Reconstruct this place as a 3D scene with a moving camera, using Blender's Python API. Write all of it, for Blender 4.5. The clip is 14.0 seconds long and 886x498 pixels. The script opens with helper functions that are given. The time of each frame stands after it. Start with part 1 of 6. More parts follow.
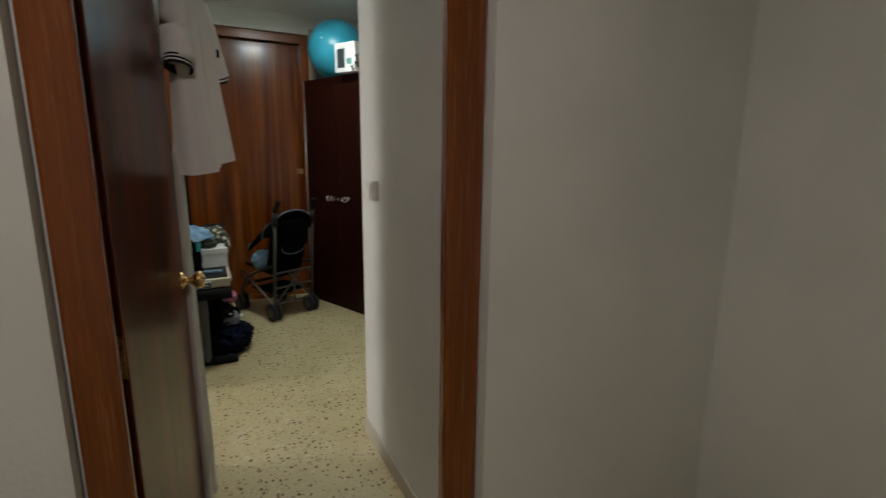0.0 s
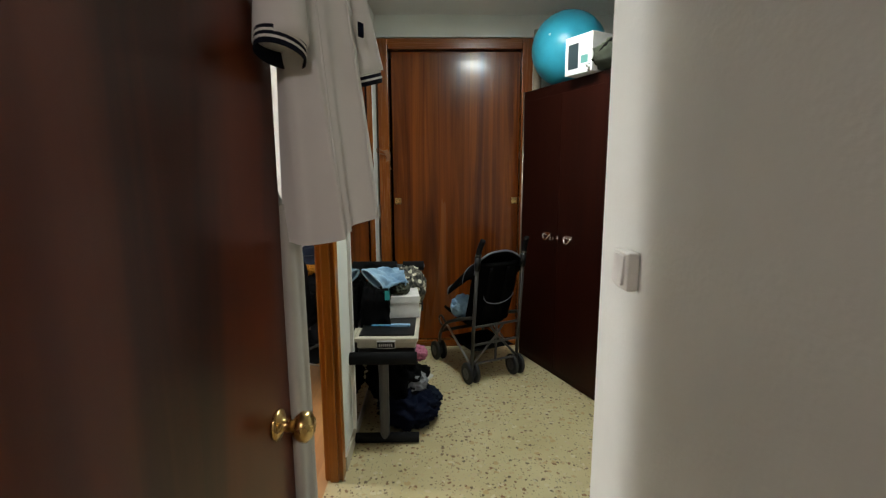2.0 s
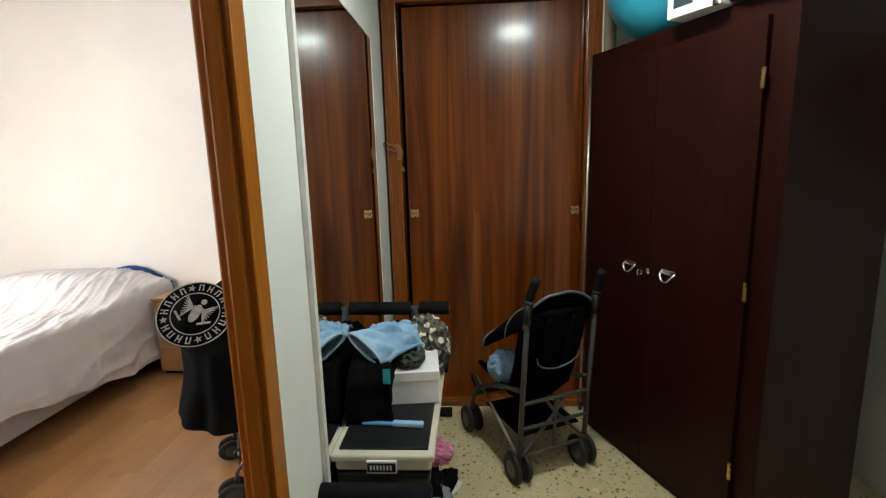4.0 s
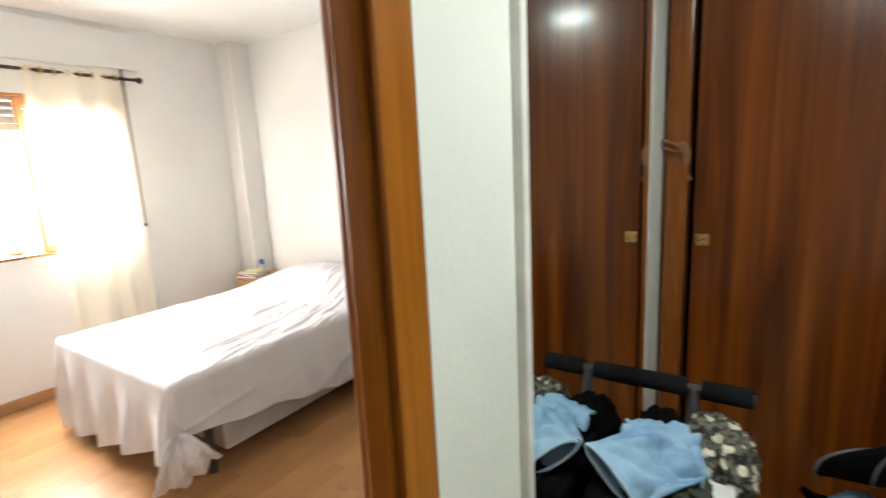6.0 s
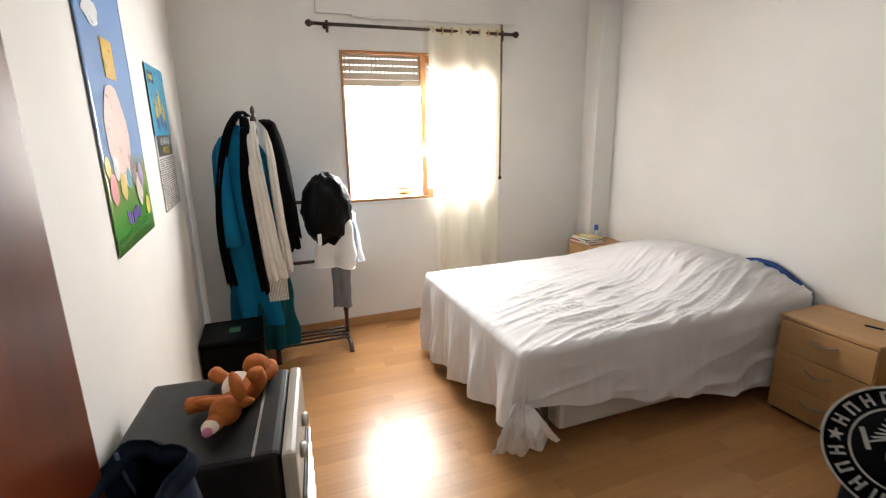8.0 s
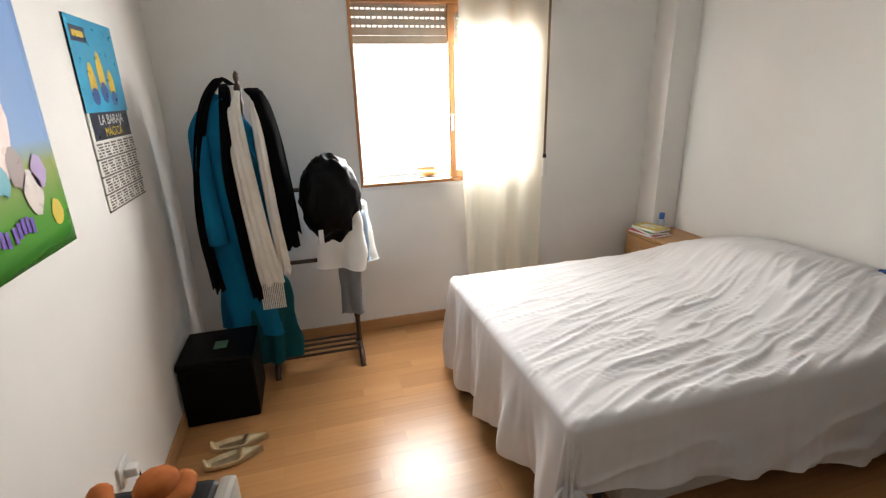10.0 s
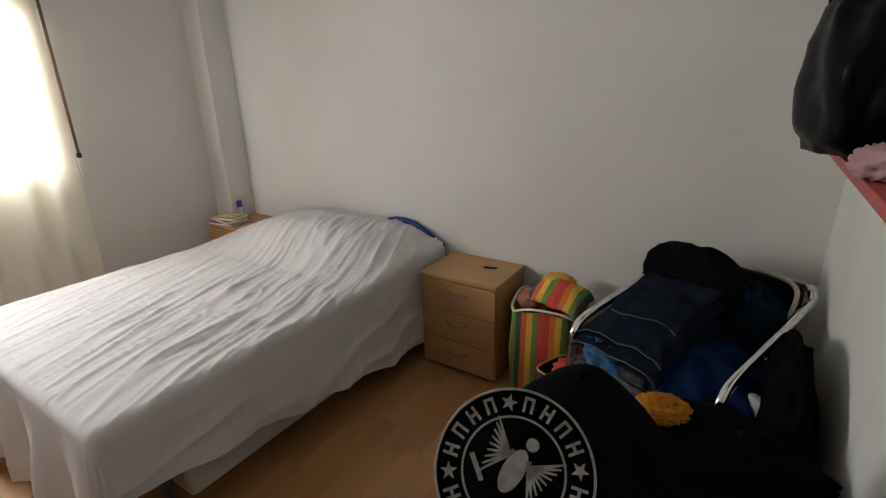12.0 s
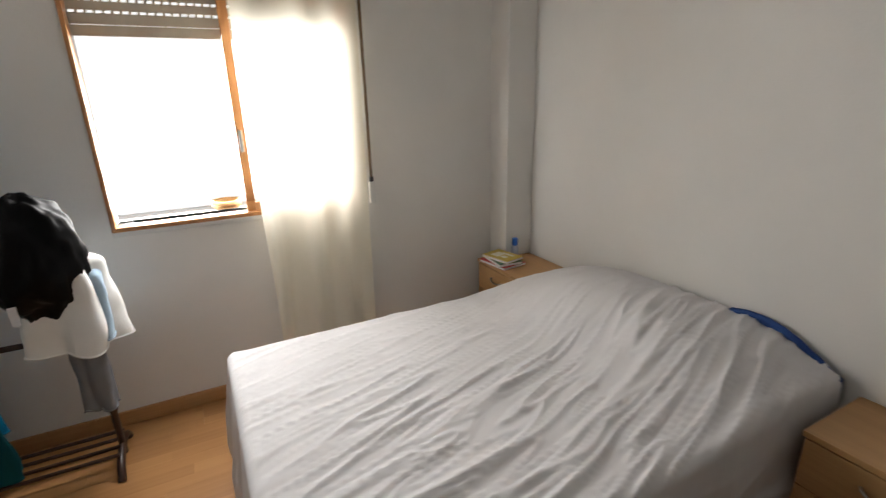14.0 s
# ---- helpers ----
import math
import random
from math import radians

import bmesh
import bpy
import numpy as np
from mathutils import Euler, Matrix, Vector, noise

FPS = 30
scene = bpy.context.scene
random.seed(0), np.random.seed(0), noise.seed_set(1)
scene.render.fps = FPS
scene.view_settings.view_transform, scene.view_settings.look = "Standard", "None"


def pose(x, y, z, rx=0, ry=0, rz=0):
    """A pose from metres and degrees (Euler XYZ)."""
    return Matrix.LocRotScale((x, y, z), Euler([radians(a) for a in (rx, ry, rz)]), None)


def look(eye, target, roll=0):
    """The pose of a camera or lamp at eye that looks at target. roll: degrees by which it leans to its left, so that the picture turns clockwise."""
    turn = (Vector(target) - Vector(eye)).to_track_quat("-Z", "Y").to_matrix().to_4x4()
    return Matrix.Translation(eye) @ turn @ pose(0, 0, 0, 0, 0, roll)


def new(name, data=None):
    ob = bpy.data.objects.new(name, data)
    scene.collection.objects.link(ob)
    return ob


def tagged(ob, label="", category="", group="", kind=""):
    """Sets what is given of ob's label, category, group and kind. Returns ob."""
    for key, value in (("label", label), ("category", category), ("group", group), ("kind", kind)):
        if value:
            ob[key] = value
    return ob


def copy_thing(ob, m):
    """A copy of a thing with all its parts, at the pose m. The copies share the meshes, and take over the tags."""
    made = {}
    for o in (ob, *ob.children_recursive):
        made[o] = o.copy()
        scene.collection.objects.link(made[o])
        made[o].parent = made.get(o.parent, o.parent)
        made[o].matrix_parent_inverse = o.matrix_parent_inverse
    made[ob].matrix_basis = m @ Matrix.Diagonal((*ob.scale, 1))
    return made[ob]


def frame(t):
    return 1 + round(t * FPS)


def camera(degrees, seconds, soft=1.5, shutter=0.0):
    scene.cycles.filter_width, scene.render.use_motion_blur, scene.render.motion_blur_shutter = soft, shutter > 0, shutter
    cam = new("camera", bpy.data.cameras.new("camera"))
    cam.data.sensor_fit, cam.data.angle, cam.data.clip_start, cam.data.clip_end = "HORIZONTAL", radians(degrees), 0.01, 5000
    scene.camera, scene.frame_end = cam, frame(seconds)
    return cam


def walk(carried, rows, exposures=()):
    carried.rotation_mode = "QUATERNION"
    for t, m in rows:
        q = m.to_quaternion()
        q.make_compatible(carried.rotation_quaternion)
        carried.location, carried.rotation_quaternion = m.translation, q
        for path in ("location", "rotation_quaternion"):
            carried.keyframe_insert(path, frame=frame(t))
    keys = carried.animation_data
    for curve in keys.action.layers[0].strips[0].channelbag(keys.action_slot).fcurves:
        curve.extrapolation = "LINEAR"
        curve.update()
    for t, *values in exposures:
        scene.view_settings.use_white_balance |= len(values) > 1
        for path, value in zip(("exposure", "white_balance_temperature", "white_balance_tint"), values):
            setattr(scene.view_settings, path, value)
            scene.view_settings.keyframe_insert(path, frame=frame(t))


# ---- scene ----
cam = camera(86.0, 14.0, soft=1.2, shutter=0.3)
walk(cam, [
    (0, pose(1.440, -4.687, 1.253, 0, 0, -27.00) @ pose(0, 0, 0, 78.75) @ pose(0, 0, 0, 0, 0, 0.63)),
    (0.5, pose(1.566, -4.567, 1.270, 0, 0, -12.69) @ pose(0, 0, 0, 78.90) @ pose(0, 0, 0, 0, 0, 0.65)),
    (1, pose(1.705, -4.323, 1.300, 0, 0, -2.61) @ pose(0, 0, 0, 79.37) @ pose(0, 0, 0, 0, 0, -0.36)),
    (1.5, pose(1.685, -4.097, 1.304, 0, 0, -0.80) @ pose(0, 0, 0, 80.19) @ pose(0, 0, 0, 0, 0, -0.63)),
    (2, pose(1.649, -3.849, 1.309, 0, 0, -0.99) @ pose(0, 0, 0, 80.69) @ pose(0, 0, 0, 0, 0, -0.26)),
    (2.5, pose(1.680, -3.590, 1.329, 0, 0, 0.19) @ pose(0, 0, 0, 80.96) @ pose(0, 0, 0, 0, 0, -0.57)),
    (4.8, pose(1.683, -2.596, 1.365, 0, 0, 7.25) @ pose(0, 0, 0, 79.40) @ pose(0, 0, 0, 0, 0, -1.87)),
    (5, pose(1.677, -2.522, 1.374, 0, 0, 8.68) @ pose(0, 0, 0, 80.40) @ pose(0, 0, 0, 0, 0, -1.83)),
    (5.5, pose(1.596, -2.368, 1.429, 0, 0, 15.43) @ pose(0, 0, 0, 80.38) @ pose(0, 0, 0, 0, 0, -1.74)),
    (6, pose(1.557, -2.358, 1.430, 0, 0, 34.03) @ pose(0, 0, 0, 79.64) @ pose(0, 0, 0, 0, 0, -2.95)),
    (6.5, pose(1.504, -2.412, 1.425, 0, 0, 50.31) @ pose(0, 0, 0, 79.06) @ pose(0, 0, 0, 0, 0, -5.38)),
    (7, pose(1.449, -2.402, 1.431, 0, 0, 62.58) @ pose(0, 0, 0, 77.76) @ pose(0, 0, 0, 0, 0, -5.37)),
    (7.5, pose(1.289, -2.399, 1.456, 0, 0, 67.17) @ pose(0, 0, 0, 77.01) @ pose(0, 0, 0, 0, 0, -2.36)),
    (10, pose(0.530, -2.122, 1.492, 0, 0, 74.55) @ pose(0, 0, 0, 71.70) @ pose(0, 0, 0, 0, 0, -1.60)),
    (10.5, pose(0.705, -2.000, 1.506, 0, 0, 62.20) @ pose(0, 0, 0, 72.55) @ pose(0, 0, 0, 0, 0, -0.60)),
    (11, pose(0.735, -1.934, 1.497, 0, 0, 47.25) @ pose(0, 0, 0, 72.33) @ pose(0, 0, 0, 0, 0, 0.68)),
    (11.5, pose(0.840, -1.835, 1.468, 0, 0, 34.90) @ pose(0, 0, 0, 71.25) @ pose(0, 0, 0, 0, 0, 0.45)),
    (12, pose(0.880, -1.815, 1.436, 0, 0, 32.70) @ pose(0, 0, 0, 70.55) @ pose(0, 0, 0, 0, 0, -1.10)),
    (12.5, pose(0.690, -1.835, 1.452, 0, 0, 37.10) @ pose(0, 0, 0, 70.60) @ pose(0, 0, 0, 0, 0, -2.40)),
    (13, pose(0.510, -1.765, 1.485, 0, 0, 44.75) @ pose(0, 0, 0, 72.62) @ pose(0, 0, 0, 0, 0, -3.50)),
    (13.5, pose(0.322, -1.625, 1.488, 0, 0, 52.20) @ pose(0, 0, 0, 74.75) @ pose(0, 0, 0, 0, 0, -2.30)),
    (14, pose(0.128, -1.462, 1.496, 0, 0, 62.80) @ pose(0, 0, 0, 72.10) @ pose(0, 0, 0, 0, 0, -1.50)),
], exposures=[
    (0, -0.4), (0.8, -0.12), (1.6, 0.05), (2.5, 0.2), (5.0, 0.28), (6.0, 0.40), (6.5, 0.30), (7.0, 0.03), (7.7, -0.33), (9.8, -0.78), (11.0, -1.15), (12.0, -1.27), (12.5, -1.12), (13.0, -1.2), (14.0, -1.46),
])

# ---- world and lamps ----
world = bpy.data.worlds.new("sky")
scene.world = world
world.use_nodes = True
wn = world.node_tree.nodes
sky = wn.new("ShaderNodeTexSky")
sky.sky_type = 'NISHITA'
sky.sun_disc = False
sky.sun_elevation, sky.sun_rotation = radians(50), radians(20)
world.node_tree.links.new(sky.outputs[0], wn["Background"].inputs[0])
wn["Background"].inputs[1].default_value = 0.15


def lamp(name, kind, m, power, color=(1, 1, 1), size=0.3, size_y=None):
    d = bpy.data.lights.new(name, kind)
    d.energy, d.color = power, color
    if kind == 'AREA':
        d.shape = 'RECTANGLE' if size_y else 'DISK'
        d.size = size
        if size_y:
            d.size_y = size_y
    elif kind == 'POINT':
        d.shadow_soft_size = size
    elif kind == 'SUN':
        d.angle = size
    o = new(name, d)
    o.matrix_world = m
    return o


lamp("sun", 'SUN', look((0, 0, 5), (0.35, -0.9, 3.8)), 2.0, (1.0, 0.95, 0.88), radians(0.6))
# daylight in the bedroom window
lamp("window_daylight", 'AREA', look((-2.50, -1.27, 1.40), (0, -1.27, 0.35)), 172, (0.985, 0.965, 0.945), 1.05, 0.85)
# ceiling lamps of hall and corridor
lamp("hall_bulb", 'AREA', look((2.03, -1.58, 2.295), (2.03, -1.57, 0)), 18, (0.93, 1.0, 0.93), 0.24)
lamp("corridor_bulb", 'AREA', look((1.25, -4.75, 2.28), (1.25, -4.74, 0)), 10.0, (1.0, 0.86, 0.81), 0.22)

# ---- materials ----


class Nodes:
    """A material with its node tree and a few short ways to add nodes."""

    def __init__(self, name, rough=0.6, metal=0.0):
        self.m = bpy.data.materials.new(name)
        self.m.use_nodes = True
        self.t = self.m.node_tree
        self.b = self.t.nodes["Principled BSDF"]
        self.b.inputs["Roughness"].default_value = rough
        self.b.inputs["Metallic"].default_value = metal
        self.co = self.t.nodes.new("ShaderNodeTexCoord").outputs["Object"]

    def link(self, a, b):
        self.t.links.new(a, b)
        return self

    def scaled(self, s, rot=(0, 0, 0)):
        n = self.t.nodes.new("ShaderNodeMapping")
        n.inputs["Scale"].default_value = s
        n.inputs["Rotation"].default_value = rot
        self.link(self.co, n.inputs[0])
        return n.outputs[0]

    def noise(self, scale, detail=4, vec=None, rough=0.55, dist=0.0):
        n = self.t.nodes.new("ShaderNodeTexNoise")
        n.inputs["Scale"].default_value = scale
        n.inputs["Detail"].default_value = detail
        n.inputs["Roughness"].default_value = rough
        n.inputs["Distortion"].default_value = dist
        self.link(vec or self.co, n.inputs["Vector"])
        return n.outputs["Fac"]

    def ramp(self, fac, stops):
        n = self.t.nodes.new("ShaderNodeValToRGB")
        e = n.color_ramp.elements
        while len(e) < len(stops):
            e.new(0.5)
        for k, (p, c) in zip(e, stops):
            k.position, k.color = p, (*c, 1) if len(c) == 3 else c
        self.link(fac, n.inputs[0])
        return n.outputs[0]

    def mix(self, fac, a, b, mode='MIX'):
        n = self.t.nodes.new("ShaderNodeMix")
        n.data_type, n.blend_type = 'RGBA', mode
        for v, i in ((fac, n.inputs[0]), (a, n.inputs[6]), (b, n.inputs[7])):
            if isinstance(v, (int, float)):
                i.default_value = v
            elif isinstance(v, tuple):
                i.default_value = (*v, 1)
            else:
                self.link(v, i)
        return n.outputs[2]

    def random(self):
        return self.t.nodes.new("ShaderNodeObjectInfo").outputs["Random"]

    def color(self, c):
        if isinstance(c, tuple):
            self.b.inputs["Base Color"].default_value = (*c, 1)
        else:
            self.link(c, self.b.inputs["Base Color"])
        return self

    def bump(self, h, strength=0.2, dist=0.01):
        n = self.t.nodes.new("ShaderNodeBump")
        n.inputs["Strength"].default_value = strength
        n.inputs["Distance"].default_value = dist
        self.link(h, n.inputs["Height"])
        self.link(n.outputs[0], self.b.inputs["Normal"])
        return self

    def rough(self, fac, lo, hi):
        n = self.t.nodes.new("ShaderNodeMapRange")
        n.inputs["To Min"].default_value, n.inputs["To Max"].default_value = lo, hi
        self.link(fac, n.inputs[0])
        self.link(n.outputs[0], self.b.inputs["Roughness"])
        return self

    def coat(self, w, r=0.1):
        self.b.inputs["Coat Weight"].default_value = w
        self.b.inputs["Coat Roughness"].default_value = r
        return self


def paint(name, c, stain, rough=0.75, bump=0.12):
    n = Nodes(name, rough)
    big = n.ramp(n.noise(1.7, 5), [(0.35, stain), (0.6, c)])
    fine = n.noise(180, 3)
    n.color(n.mix(0.08, big, n.ramp(fine, [(0.3, stain), (0.7, c)])))
    return n.bump(n.noise(95, 4), bump, 0.004).m


def wood(name, dark, mid, light, axis=2, grain=1.0, rough=0.35, coat=0.3, spec=0.35):
    """Veneer with its grain along one axis."""
    n = Nodes(name, rough)
    s = [8.5 * grain] * 3
    s[axis] = 0.55 * grain
    v = n.scaled(s)
    s2 = [90.0 * grain] * 3
    s2[axis] = 3.0 * grain
    fine = n.noise(1.0, 6, n.scaled(s2), 0.7)
    band = n.noise(1.0, 5, v, 0.6, 0.6)
    wide = n.noise(1.0, 3, n.scaled([q * 0.3 for q in s]), 0.5, 0.4)
    mid2 = tuple((a + b) / 2 for a, b in zip(dark, mid))
    base = n.mix(0.35, n.ramp(band, [(0.3, dark), (0.5, mid), (0.72, light)]), n.ramp(wide, [(0.35, mid2), (0.62, light)]))
    n.color(n.mix(0.35, base, n.ramp(fine, [(0.35, dark), (0.65, light)])))
    n.rough(fine, rough * 0.8, rough * 1.25)
    n.bump(fine, 0.10, 0.002)
    n.b.inputs["Specular IOR Level"].default_value = spec
    return n.coat(coat, 0.22).m


def veneer(name, dark, mid, light, rough=0.32, size=1.0, streak=0.5):
    """Glossy veneer with broad upright flame streaks."""
    n = Nodes(name, rough)
    warp = n.scaled((16 / size, 16 / size, 0.42))
    band = n.noise(1.0, 4, warp, 0.55, 1.1)
    wide = n.noise(1.0, 3, n.scaled((4.2 / size, 4.2 / size, 0.3)), 0.5, 0.8)
    fine = n.noise(1.0, 5, n.scaled((150, 150, 2.6)), 0.7)
    base = n.ramp(band, [(0.34, dark), (0.49, mid), (0.64, light)])
    base = n.mix(0.42, base, n.ramp(wide, [(0.38, dark), (0.50, mid), (0.64, light)]))
    n.color(n.mix(0.14 / size ** 1.4, base, n.ramp(fine, [(0.35, dark), (0.65, light)])))
    n.rough(wide, rough * 0.85, rough * 1.2)
    n.bump(n.mix(streak, fine, band), 0.10 * streak + 0.012, 0.003)
    n.b.inputs["Specular IOR Level"].default_value = 0.3
    return n.coat(0.22, 0.13).m


def cloth(name, c, c2, scale=6.0, rough=0.9, weave=900, bump=0.25, spec=0.2):
    n = Nodes(name, rough)
    n.b.inputs["Specular IOR Level"].default_value = spec
    big = n.ramp(n.noise(scale, 5), [(0.35, c2), (0.65, c)])
    f = n.noise(weave, 2)
    n.color(n.mix(0.15, big, n.ramp(f, [(0.3, c2), (0.7, c)])))
    return n.bump(f, bump, 0.001).m


def plastic(name, c, rough=0.4, spec=0.5):
    n = Nodes(name, rough)
    n.b.inputs["Specular IOR Level"].default_value = spec
    d = tuple(x * 0.8 for x in c)
    n.color(n.ramp(n.noise(9, 5), [(0.3, d), (0.65, c)]))
    n.rough(n.noise(30, 4), rough * 0.8, rough * 1.3)
    return n.bump(n.noise(300, 2), 0.05, 0.001).m


def metal(name, c, rough=0.2, worn=0.12):
    n = Nodes(name, rough, 1.0)
    n.color(n.ramp(n.noise(25, 5), [(0.3, tuple(x * 0.75 for x in c)), (0.6, c)]))
    return n.rough(n.noise(60, 5), rough, rough + worn).m


def terrazzo(name):
    n = Nodes(name, 0.32)
    base = n.ramp(n.noise(3.0, 5), [(0.3, (0.50, 0.42, 0.22)), (0.7, (0.62, 0.54, 0.32))])
    out = base
    for sc, th, cols in ((30, 0.22, ((0.66, 0.60, 0.42), (0.46, 0.30, 0.12))), (42, 0.17, ((0.055, 0.042, 0.024), (0.24, 0.10, 0.035))), (75, 0.17, ((0.14, 0.11, 0.06), (0.58, 0.53, 0.38)))):
        v = n.t.nodes.new("ShaderNodeTexVoronoi")
        v.inputs["Scale"].default_value = sc
        warp = n.t.nodes.new("ShaderNodeVectorMath")
        warp.operation = 'MULTIPLY_ADD'
        nz = n.t.nodes.new("ShaderNodeTexNoise")
        nz.inputs["Scale"].default_value = sc * 1.3
        n.link(n.co, nz.inputs["Vector"])
        warp.inputs[1].default_value = (0.02, 0.02, 0.02)
        n.link(nz.outputs["Color"], warp.inputs[0])
        n.link(n.co, warp.inputs[2])
        n.link(warp.outputs[0], v.inputs["Vector"])
        sep = n.t.nodes.new("ShaderNodeSeparateColor")
        n.link(v.outputs["Color"], sep.inputs[0])
        size = n.t.nodes.new("ShaderNodeMath")
        size.operation = 'MULTIPLY'
        n.link(sep.outputs[0], size.inputs[0])
        size.inputs[1].default_value = th * 2.2
        less = n.t.nodes.new("ShaderNodeMath")
        less.operation = 'LESS_THAN'
        n.link(v.outputs["Distance"], less.inputs[0])
        n.link(size.outputs[0], less.inputs[1])
        chip = n.mix(sep.outputs[1], cols[0], cols[1])
        out = n.mix(less.outputs[0], out, chip)
    n.color(n.mix(0.12, out, n.ramp(n.noise(0.9, 6), [(0.35, (0.32, 0.28, 0.17)), (0.65, (0.6, 0.56, 0.40))])))
    return n.rough(n.noise(7, 5), 0.25, 0.5).m


def laminate(name):
    """Beech strip laminate: narrow strips in each plank."""
    n = Nodes(name, 0.24)
    br = n.t.nodes.new("ShaderNodeTexBrick")
    br.inputs["Scale"].default_value = 1.0
    br.inputs["Brick Width"].default_value = 0.85
    br.inputs["Row Height"].default_value = 0.0655
    br.inputs["Mortar Size"].default_value = 0.0003
    br.offset = 0.37
    br.inputs["Color1"].default_value = (0.375, 0.178, 0.065, 1)
    br.inputs["Color2"].default_value = (0.520, 0.275, 0.110, 1)
    br.inputs["Mortar"].default_value = (0.37, 0.190, 0.077, 1)
    n.link(n.scaled((1, 1, 1), (0, 0, radians(90))), br.inputs["Vector"])
    fine = n.noise(1.0, 3, n.scaled((60, 1.2, 1)), 0.6)
    c = n.mix(0.22, br.outputs["Color"], n.ramp(fine, [(0.35, (0.36, 0.175, 0.067)), (0.65, (0.54, 0.30, 0.13))]))
    tone = n.ramp(n.random(), [(0.0, (0.965, 0.96, 0.95)), (1.0, (1.0, 1.0, 1.0))])
    n.color(n.mix(1.0, c, tone, 'MULTIPLY'))
    n.rough(n.noise(3, 3), 0.25, 0.33)
    return n.bump(fine, 0.012, 0.001).m


def stripes(name, cols, width=0.3, axis=0):
    """Woven stripes of several colours along one axis."""
    n = Nodes(name, 0.8)
    s = [0.0, 0.0, 0.0]
    s[axis] = 1.0 / width
    sep = n.t.nodes.new("ShaderNodeSeparateXYZ")
    n.link(n.scaled((1, 1, 1)), sep.inputs[0])
    f = n.t.nodes.new("ShaderNodeMath")
    f.operation = 'MULTIPLY'
    f.inputs[1].default_value = 1.0 / width
    n.link(sep.outputs[axis], f.inputs[0])
    g = n.t.nodes.new("ShaderNodeMath")
    g.operation = 'FRACT'
    n.link(f.outputs[0], g.inputs[0])
    r = n.ramp(g.outputs[0], [(i / len(cols), c) for i, c in enumerate(cols)])
    r.node.color_ramp.interpolation = 'CONSTANT'
    n.color(n.mix(0.07, r, n.ramp(n.noise(70, 3), [(0.3, (0.03, 0.03, 0.02)), (0.7, (0.8, 0.8, 0.7))])))
    return n.bump(n.noise(400, 2), 0.2, 0.001).m


WALL = paint("white_wall_paint", (0.78, 0.765, 0.735), (0.735, 0.72, 0.69), 0.75, 0.2)
WALL_HALL = paint("hall_wall_paint", (0.72, 0.735, 0.70), (0.64, 0.655, 0.62), 0.75, 0.19)
CEIL = paint("ceiling_paint", (0.80, 0.80, 0.785), (0.75, 0.75, 0.735))
TERRAZZO = terrazzo("terrazzo")
LAMINATE = laminate("beech_laminate")
UNDER = plastic("floor_underlay", (0.12, 0.07, 0.04), 0.8)
SAPELE = veneer("sapele_veneer", (0.042, 0.0078, 0.0016), (0.12, 0.026, 0.0036), (0.27, 0.070, 0.008), 0.26, 1.3)
SAPELE_DOOR = veneer("sapele_door", (0.028, 0.0044, 0.0011), (0.082, 0.0130, 0.0022), (0.175, 0.032, 0.0045), 0.34, 2.6, 0.0)
FRAME = wood("varnished_pine_frame", (0.17, 0.046, 0.005), (0.33, 0.105, 0.010), (0.46, 0.17, 0.019), 2, 1.2, 0.32, 0.4)
FRAME_DK = wood("dark_varnished_frame", (0.095, 0.022, 0.0035), (0.195, 0.050, 0.006), (0.29, 0.085, 0.010), 2, 1.2, 0.26, 0.5)
FRAME_DK_H = wood("dark_varnished_head", (0.095, 0.022, 0.0035), (0.195, 0.050, 0.006), (0.29, 0.085, 0.010), 0, 1.2, 0.26, 0.5)
FRAME_H = wood("varnished_pine_head", (0.17, 0.046, 0.005), (0.33, 0.105, 0.010), (0.46, 0.17, 0.019), 0, 1.2, 0.32, 0.4)
MAHOGANY = wood("dark_wardrobe_veneer", (0.008, 0.0012, 0.0007), (0.016, 0.0026, 0.0013), (0.026, 0.0045, 0.0022), 2, 0.7, 0.42, 0.0, spec=0.12)
BEECH = wood("beech_effect", (0.33, 0.175, 0.066), (0.41, 0.23, 0.094), (0.48, 0.285, 0.125), 2, 0.8, 0.45, 0.1)
BEECH_H = wood("beech_effect_drawer", (0.33, 0.175, 0.066), (0.41, 0.23, 0.094), (0.48, 0.285, 0.125), 0, 0.8, 0.45, 0.1)
SKIRT = wood("beech_skirting", (0.34, 0.17, 0.07), (0.44, 0.24, 0.10), (0.52, 0.30, 0.14), 1, 0.9, 0.4, 0.15)
SKIRT_X = wood("beech_skirting_long", (0.34, 0.17, 0.07), (0.44, 0.24, 0.10), (0.52, 0.30, 0.14), 0, 0.9, 0.4, 0.15)
WIN_WOOD = wood("window_pine", (0.26, 0.10, 0.03), (0.40, 0.18, 0.06), (0.52, 0.26, 0.10), 2, 1.3, 0.4, 0.3)
RACK_WOOD = wood("dark_turned_wood", (0.018, 0.007, 0.004), (0.035, 0.013, 0.007), (0.055, 0.022, 0.011), 2, 1.5, 0.4, 0.3)
BRASS = metal("brass", (0.72, 0.50, 0.20), 0.22)
CHROME = metal("chrome", (0.82, 0.83, 0.85), 0.08, 0.1)
STEEL = metal("brushed_steel", (0.62, 0.62, 0.60), 0.28)
BLACK_PL = plastic("black_plastic", (0.008, 0.008, 0.009), 0.4, 0.3)
FOAM = plastic("black_foam", (0.009, 0.009, 0.010), 0.9, 0.15)
